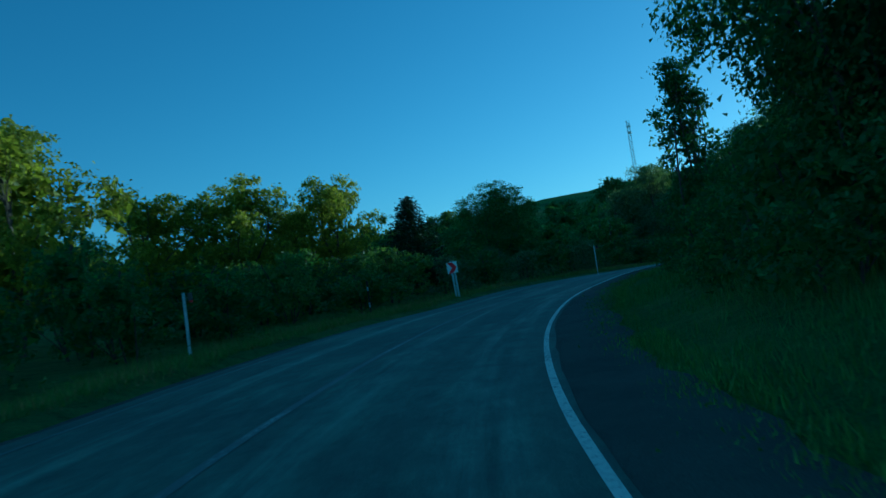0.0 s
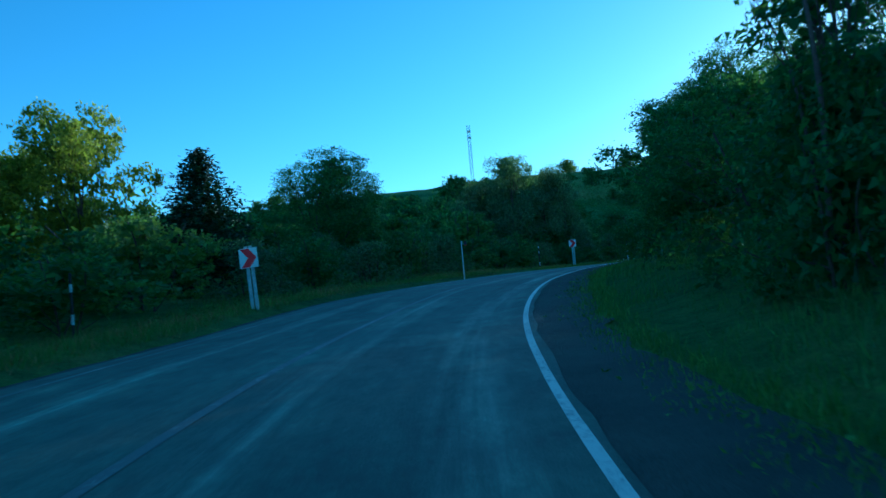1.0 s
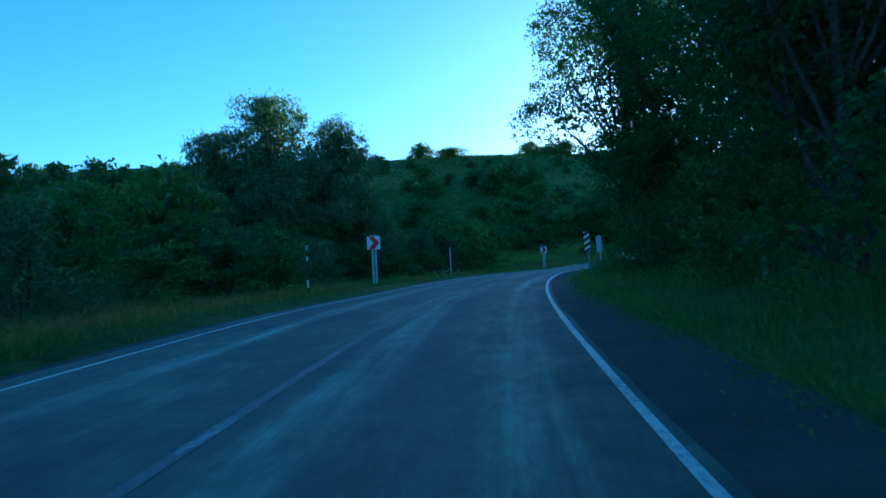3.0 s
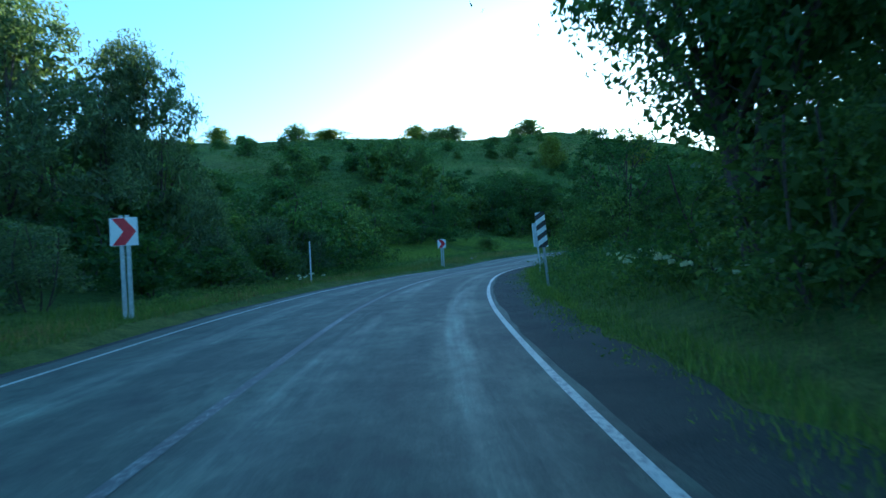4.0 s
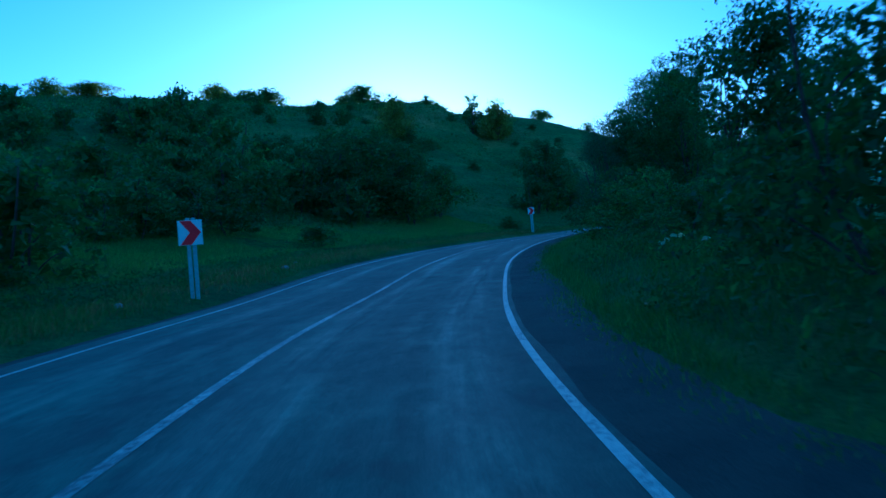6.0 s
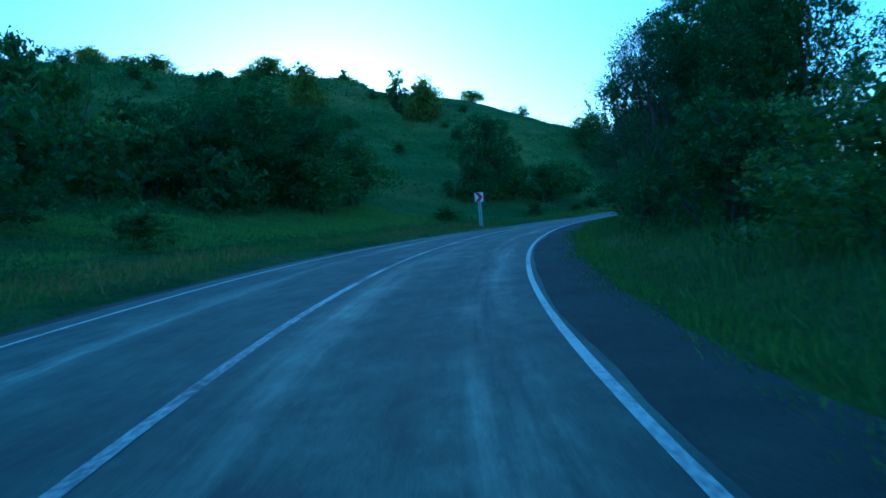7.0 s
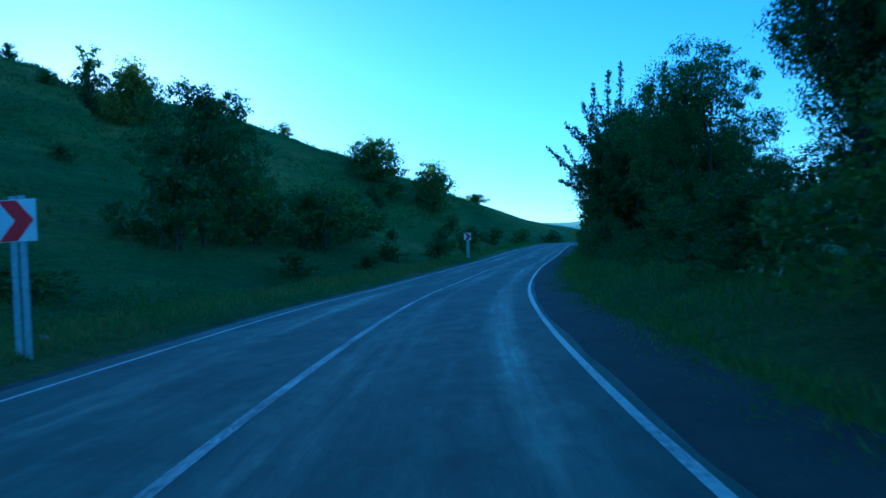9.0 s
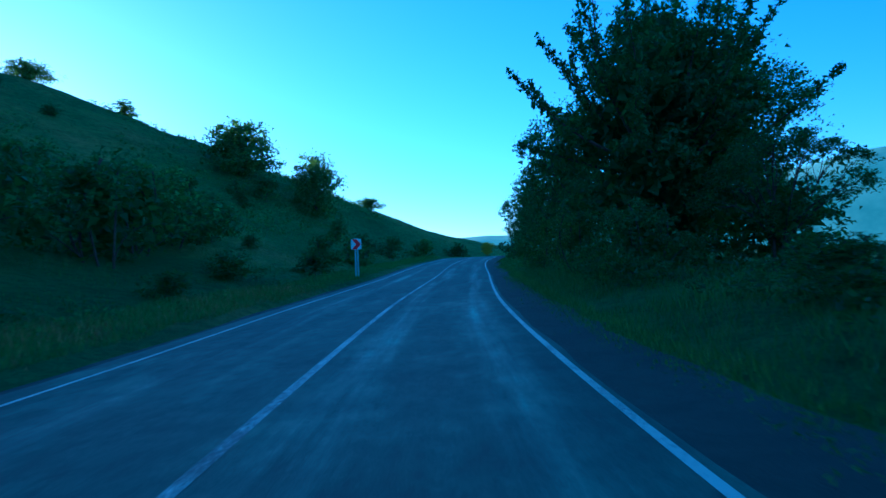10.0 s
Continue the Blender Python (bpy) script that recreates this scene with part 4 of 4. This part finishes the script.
def chevron_sign(m, label="square white sign with red chevron on two steel posts", k=0.88):
    ob = thing("chevron_sign", m, label, "road sign", "chevron signs on the outer side of the bend")
    s, zc = 0.375 * k, 1.88
    panel = part("panel", box(2 * s, 0.016, 2 * s, (0, 0, zc), 0.004), WHITE_FILM, ob)
    part("chevron", slab([(-0.31 * k, zc + s - 0.012), (0.03 * k, zc + s - 0.012), (0.335 * k, zc), (0.03 * k, zc - s + 0.012), (-0.31 * k, zc - s + 0.012), (-0.01 * k, zc)], -0.0125, -0.0085), RED_FILM, panel, "red chevron pointing along the bend")
    for z0, z1 in ((-s, -s + 0.03), (s - 0.03, s)):
        part("back_rim", slab([(-s, zc + z0), (s, zc + z0), (s, zc + z1), (-s, zc + z1)], 0.009, 0.03), GALVANISED, panel)
    for x in (-0.075, 0.075):
        web = box(0.09, 0.012, 3.0, (x, 0.03, zc + s + 0.06 - 1.5), 0.002)
        for e in (-0.045, 0.045):
            f = box(0.008, 0.04, 3.0, (x + e, 0.05, zc + s + 0.06 - 1.5))
            me = bpy.data.meshes.new("tmp")
            f.to_mesh(me)
            f.free()
            web.from_mesh(me)
            bpy.data.meshes.remove(me)
        part("post", web, POST_STEEL, ob)
    for z in (zc + 0.18, zc - 0.18):
        part("clamp", box(0.34, 0.02, 0.04, (0, 0.018, z), 0.004), GALVANISED, ob)
        for x in (-0.13, 0.13):
            part("bolt", rod(0.012, -0.011, 0.011, sides=6), GALVANISED, ob).matrix_basis = pose(x, -0.0, z, 90)
    return ob


x, y, h = road_place(2.29, -7.17)
chevron_sign(sign_pose(x, y, h, -3, 1.4), "small square white sign with red chevron, leaning slightly", 0.78)
first = None
for tau, lat, turn, lean, z in ((4.92, -7.4, 2, 0, 2.85), (7.0, -7.05, 2, 0, 2.8), (9.5, -7.1, 0, -1, 4.21), (12.0, -7.2, 0, 0, 5.67)):
    x, y, h = road_place(tau, lat)
    m = sign_pose(x, y, h + turn, lean, z)
    if first is None:
        first = chevron_sign(m)
    else:
        copy_thing(first, m)


def striped_marker(x, y, heading, lean, z):
    ob = thing("hazard_marker", sign_pose(x, y, heading, lean, z), "leaning black and white diagonally striped marker board", "road sign")
    z0, z1, w = 1.22, 2.3, 0.15
    board = part("board", box(2 * w, 0.014, z1 - z0, (0, 0, (z0 + z1) / 2), 0.003), BLACK_FILM, ob)
    rise, band, n = 0.17, 0.155, 0
    z = z0 - 0.18
    while z < z1:
        lo_l, hi_l = z - rise / 2, z + band - rise / 2
        lo_r, hi_r = z + rise / 2, z + band + rise / 2
        # clip the slanted band to the board
        poly = [(-w + 0.004, lo_l), (w - 0.004, lo_r), (w - 0.004, hi_r), (-w + 0.004, hi_l)]
        for limit, keep in ((z0 + 0.006, 1), (z1 - 0.006, -1)):
            out = []
            for i, (ax, az) in enumerate(poly):
                bx, bz = poly[(i + 1) % len(poly)]
                ina, inb = (az - limit) * keep >= 0, (bz - limit) * keep >= 0
                if ina:
                    out.append((ax, az))
                if ina != inb:
                    t = (limit - az) / (bz - az)
                    out.append((ax + (bx - ax) * t, limit))
            poly = out
        if len(poly) > 2:
            part("stripe", slab(poly, -0.011, -0.0075), WHITE_FILM, board, "white stripe")
        z += 0.31
    part("post", rod(0.04, -0.8, z1 - 0.1, 0, 0.05), GALVANISED, ob)
    for z in (z0 + 0.2, z1 - 0.25):
        part("clamp", box(0.12, 0.05, 0.04, (0, 0.03, z), 0.004), GALVANISED, ob)


x, y, h = road_place(5.21, 2.95)
striped_marker(x, y, h - 6, -4, 2.66)


def grey_marker(x, y, heading, lean, z):
    ob = thing("marker_board", sign_pose(x, y, heading, lean, z), "narrow faded grey-white marker board on a thin post", "road sign")
    board = part("board", box(0.34, 0.014, 1.06, (0, 0, 1.72), 0.003), SIGN_BACK, ob)
    part("edge_strip", slab([(-0.17, 1.2), (-0.135, 1.2), (-0.135, 2.24), (-0.17, 2.24)], -0.012, -0.0075), WHITE_PAINT, board, "white edge strip")
    part("post", rod(0.035, -0.8, 2.3, 0, 0.045), POST_WHITE, ob)
    for z in (1.4, 2.0):
        part("clamp", box(0.1, 0.04, 0.04, (0, 0.03, z), 0.004), GALVANISED, ob)


x, y, h = road_place(5.79, 3.05)
grey_marker(x, y, h - 4, -3, 2.77)


def snow_post(x, y, heading, height, label, bands=(), lean=0.0, radius=0.03, mat=None, plate=False):
    ob = thing("marker_post", sign_pose(x, y, heading, lean), label, "marker post", "marker posts along the outer verge")
    part("pole", rod(radius, -0.3, height), mat or POST_WHITE, ob)
    part("cap", rod(radius * 1.1, height, height + 0.03, r1=radius * 0.6), mat or POST_WHITE, ob)
    for z, l, bm_mat in bands:
        part("band", rod(radius + 0.003, z, z + l), bm_mat, ob)
    if plate:
        part("arm", box(0.26, 0.02, 0.02, (0.12, 0, height - 0.12)), GALVANISED, ob)
        part("plate", box(0.16, 0.012, 0.22, (0.22, -0.015, height - 0.1), 0.003), BLACK_FILM, ob, "small dark plate")
        part("reflector", box(0.1, 0.014, 0.05, (0.24, -0.024, height - 0.24), 0.003), RED_FILM, ob, "small red reflector")


_, _, h = road_place(1.36, -7.3)
x, y = -6.8, 21.7
snow_post(x, y, h, 2.1, "slim pale post with a dark plate on top", plate=True, radius=0.045)
_, _, h = road_place(3.35, -6.6)
x, y = 12.42, 57.8
snow_post(x, y, h, 2.15, "slim pale post with a dark plate on top", plate=True, radius=0.035)
x, y, h = road_place(4.46, -7.7)
snow_post(x, y, h, 1.9, "dark slim post with white bands", bands=((0.25, 0.3, WHITE_PAINT), (1.25, 0.18, WHITE_PAINT), (1.66, 0.2, WHITE_PAINT)), mat=BLACK_FILM, radius=0.035)
x, y, h = road_place(5.83, -7.75)
snow_post(x, y, h, 1.95, "slim white post standing in the grass", radius=0.035)
x, y, h = road_place(2.05, -10.0)
snow_post(x, y, h, 1.7, "dark slim post with white bands", bands=((0.45, 0.25, WHITE_PAINT), (1.25, 0.2, WHITE_PAINT)), mat=BLACK_FILM, radius=0.035)


# ---- lattice mast on the skyline ----
def lattice_mast(x, y, z, height):
    ob = thing("lattice_mast", pose(x, y, z), "tall thin grey lattice mast on the far ridge", "mast")
    w = 1.3
    for sx, sy in ((-1, -1), (1, -1), (1, 1), (-1, 1)):
        part("leg", box(0.28, 0.28, height, (sx * w, sy * w, height / 2)), GALVANISED, ob)
    for k in range(14):
        zz = height * (k + 0.5) / 14
        t = Matrix.Rotation(math.atan2(height / 14, 2 * w) * (1 if k % 2 else -1), 4, "Y")
        for sy in (-1, 1):
            part("brace", box(math.hypot(2 * w, height / 14), 0.18, 0.18, (0, sy * w, zz), turn=t), GALVANISED, ob)
    for zz in (0.8, 0.9):
        part("antenna", box(3.6, 0.8, 2.2, (0, -1.6, height * zz), 0.1), POST_WHITE, ob)


lattice_mast(215, 775, 98, 66)


# ---- white umbel flowers in the right-hand meadow ----
def umbel(seed):
    rng = np.random.RandomState(seed)
    ob = thing("umbel_flower", Matrix(), "tall weed with flat white flower heads", "flower", "white flowers in the roadside grass")
    paths, heads = [], []
    for i in range(5):
        tip = np.array([rng.normal() * 0.25, rng.normal() * 0.25, rng.uniform(0.38, 0.6)])
        paths.append(bough(rng, (0, 0, 0), tip, 0.012, 0.006, 0.0, 5))
        r = np.sqrt(rng.uniform(0, 1, 70)) * rng.uniform(0.05, 0.1)
        an = rng.uniform(0, 6.283, 70)
        heads.append(tip + np.stack([r * np.cos(an), r * np.sin(an), rng.normal(size=70) * 0.015 + 0.05 - 3.0 * r * r], 1))
    mesh_part("stalk", tube_mesh("stalk", paths, GRASS_BLADE, 5), ob)
    for head in heads:
        mesh_part("flower_head", leaf_mesh("flower_head", head, 0.04, rng, PETAL, 0.0, 0.9), ob)
    mesh_part("foliage", leaf_mesh("foliage", rng.normal(size=(160, 3)) * (0.22, 0.22, 0.1) + (0, 0, 0.22), 0.12, rng, LEAF_MID), ob)
    return ob


flower = umbel(31)
put = False
for tau, lat in ((4.85, 4.5), (4.9, 4.9), (4.72, 4.3), (4.55, 4.5), (5.05, 4.7), (6.9, 5.0), (5.95, -8.6), (5.9, -8.9)):
    x, y, h = road_place(tau, lat)
    m = pose(x, y, gz(x, y) - 0.02, 0, 0, pick.uniform(0, 360))
    if put:
        copy_thing(flower, m)
    else:
        flower.matrix_basis = m
        put = True


# ---- grass of the verges ----
def grass(name, label, n, lat_range, height, seed, tau_range=(-1.0, 14.4), taper=1.6, mat=None):
    rng = np.random.RandomState(seed)
    k = (HEAD * STEP + rng.uniform(tau_range[0], tau_range[1], n) * 2 * STEP).astype(int)
    k = np.clip(k, 0, len(DENSE) - 2)
    f = rng.uniform(0, 1, n)[:, None]
    centre = DENSE[k, :2] + (DENSE[k + 1, :2] - DENSE[k, :2]) * f
    u = rng.uniform(0, 1, n) ** taper
    lat = lat_range[0] + (lat_range[1] - lat_range[0]) * u
    edge = bump_noise(ARC[k], ARC[k] * 0 + 2.0, 2.5, seed)
    lat = lat + np.sign(lat_range[1]) * (edge + 0.5) * 0.5
    p = centre + RIGHT[k] * lat[:, None]
    patch = bump_noise(p[:, 0], p[:, 1], 1.4, seed + 1) + bump_noise(p[:, 0], p[:, 1], 5.0, seed + 2)
    keep = patch > rng.uniform(-0.9, 0.15, n)
    p, u, patch = p[keep], u[keep], patch[keep]
    n = len(p)
    z = ground_z(p[:, 0], p[:, 1]) - 0.03
    h = (height[0] + (height[1] - height[0]) * u ** 0.6) * rng.uniform(0.45, 1.25, n) * (1 + 0.5 * patch)
    an = rng.uniform(0, 6.283, n)
    wdt = rng.uniform(0.006, 0.013, n) * (1 + h)
    lean = rng.normal(size=(n, 2)) * 0.32 * h[:, None]
    a = np.stack([p[:, 0] - np.cos(an) * wdt, p[:, 1] - np.sin(an) * wdt, z], 1)
    b = np.stack([p[:, 0] + np.cos(an) * wdt, p[:, 1] + np.sin(an) * wdt, z], 1)
    c = np.stack([p[:, 0] + lean[:, 0], p[:, 1] + lean[:, 1], z + h], 1)
    v = np.stack([a, b, c], 1).reshape(-1, 3)
    ob = new(name, mesh_from(name, v, np.arange(3 * n).reshape(-1, 3), mat or GRASS_BLADE))
    tagged(ob, label, "grass", kind="stuff")


grass("grass_verge", "uneven green grass along the inner verge", 260000, (2.1, 9.0), (0.08, 0.42), 81)
grass("grass_verge", "short green grass along the outer verge", 170000, (-6.6, -10.2), (0.1, 0.36), 91)


grass("shoulder_grass", "short grass creeping over the edge of the inner shoulder", 60000, (1.55, 2.7), (0.05, 0.2), 131, (-1.0, 13.0), 0.7)


def verge_weeds(name, label, n, per, tau0, tau1, lat0, lat1, leaf, tall, seed, mat):
    """Leafy weeds in loose clumps along the verge."""
    rng = np.random.RandomState(seed)
    k = (HEAD * STEP + rng.uniform(tau0, tau1, n) * 2 * STEP)
    f = (k % 1)[:, None]
    k = k.astype(int)
    p = DENSE[k, :2] * (1 - f) + DENSE[k + 1, :2] * f + RIGHT[k] * (lat0 + (lat1 - lat0) * rng.uniform(0, 1, n))[:, None]
    keep = bump_noise(p[:, 0], p[:, 1], 2.0, seed + 1) + bump_noise(p[:, 0], p[:, 1], 7.0, seed + 2) > rng.uniform(-0.5, 0.3, n)
    p = p[keep]
    z = ground_z(p[:, 0], p[:, 1])
    size = rng.uniform(0.5, 1.3, len(p))
    c = np.repeat(np.concatenate([p, z[:, None]], 1), per, 0)
    rise = rng.uniform(0, 1, len(c)) * np.repeat(size, per) * tall
    c = c + rng.normal(size=c.shape) * np.repeat(size, per)[:, None] * (0.22, 0.22, 0.0)
    c[:, 2] += rise + 0.03
    ob = new(name, leaf_mesh(name, c, leaf, rng, mat, -0.5, 0.4))
    tagged(ob, label, "weeds", kind="stuff")


verge_weeds("verge_weeds", "leafy dark weeds in the inner verge", 1500, 24, -0.5, 12.0, 4.2, 9.5, 0.15, 0.75, 401, LEAF_DARK)
verge_weeds("verge_weeds", "tall leafy weeds round the marker boards", 700, 30, 4.7, 7.2, 3.0, 9.0, 0.12, 0.55, 411, LEAF_MID)
verge_weeds("verge_weeds", "leafy weeds in the outer verge", 1100, 22, 0.0, 12.5, -7.9, -10.0, 0.12, 0.45, 421, LEAF_MID)
verge_weeds("verge_weeds", "low creeping weeds at the edge of the gravel", 1500, 12, -0.5, 12.0, 2.0, 2.7, 0.05, 0.12, 431, LEAF_MID)
# the dark leaf colour here stands for the shaded band of the ditch
verge_weeds("verge_weeds", "dark weeds added along the ditch to draw the shadow of its bank", 2200, 16, 6.2, 11.0, -12.2, -10.1, 0.14, 0.55, 441, LEAF_DARK)
grass("dry_grass", "straw-coloured dry grass along the outer verge", 30000, (-6.5, -9.5), (0.12, 0.4), 95, (0.5, 11.5), 1.0, STRAW)
grass("dry_grass", "tan dry grass on the outer verge before the bend", 14000, (-7.4, -10.0), (0.15, 0.4), 97, (3.5, 4.7), 1.0, STRAW)
grass("meadow_grass", "bright short meadow grass between the ditch and the hill", 130000, (-12.6, -21.0), (0.14, 0.26), 103, (6.6, 9.9), 1.0, MEADOW_BLADE)
grass("meadow_grass", "tufted meadow grass at the foot of the hill", 70000, (-12.0, -34.0), (0.25, 0.4), 101, (6.3, 14.0), 1.0)


# ---- pale stones on the verge ----
def stone(seed, r):
    rng = random.Random(seed)
    bm = bmesh.new()
    bmesh.ops.create_icosphere(bm, subdivisions=2, radius=r)
    for v in bm.verts:
        v.co *= 1 + 0.25 * noise.noise(v.co * 4 / r * 0.2 + Vector((seed, 0, 0)))
        v.co.z *= 0.6
    return bm


for i, (tau, lat, r) in enumerate(((7.45, -7.6, 0.14), (7.6, -8.4, 0.1), (6.9, -8.1, 0.12), (9.6, -8.2, 0.12), (5.95, -8.2, 0.16), (8.6, -8.8, 0.1))):
    x, y, h = road_place(tau, lat)
    me = bpy.data.meshes.new("stone")
    bm = stone(i + 3, r)
    bm.to_mesh(me)
    bm.free()
    me.materials.append(STONE)
    ob = new("stone", me)
    ob.matrix_basis = pose(x, y, gz(x, y) + r * 0.3)
    tagged(ob, "pale rough stone lying in the verge grass", "stone", "stones on the verge")
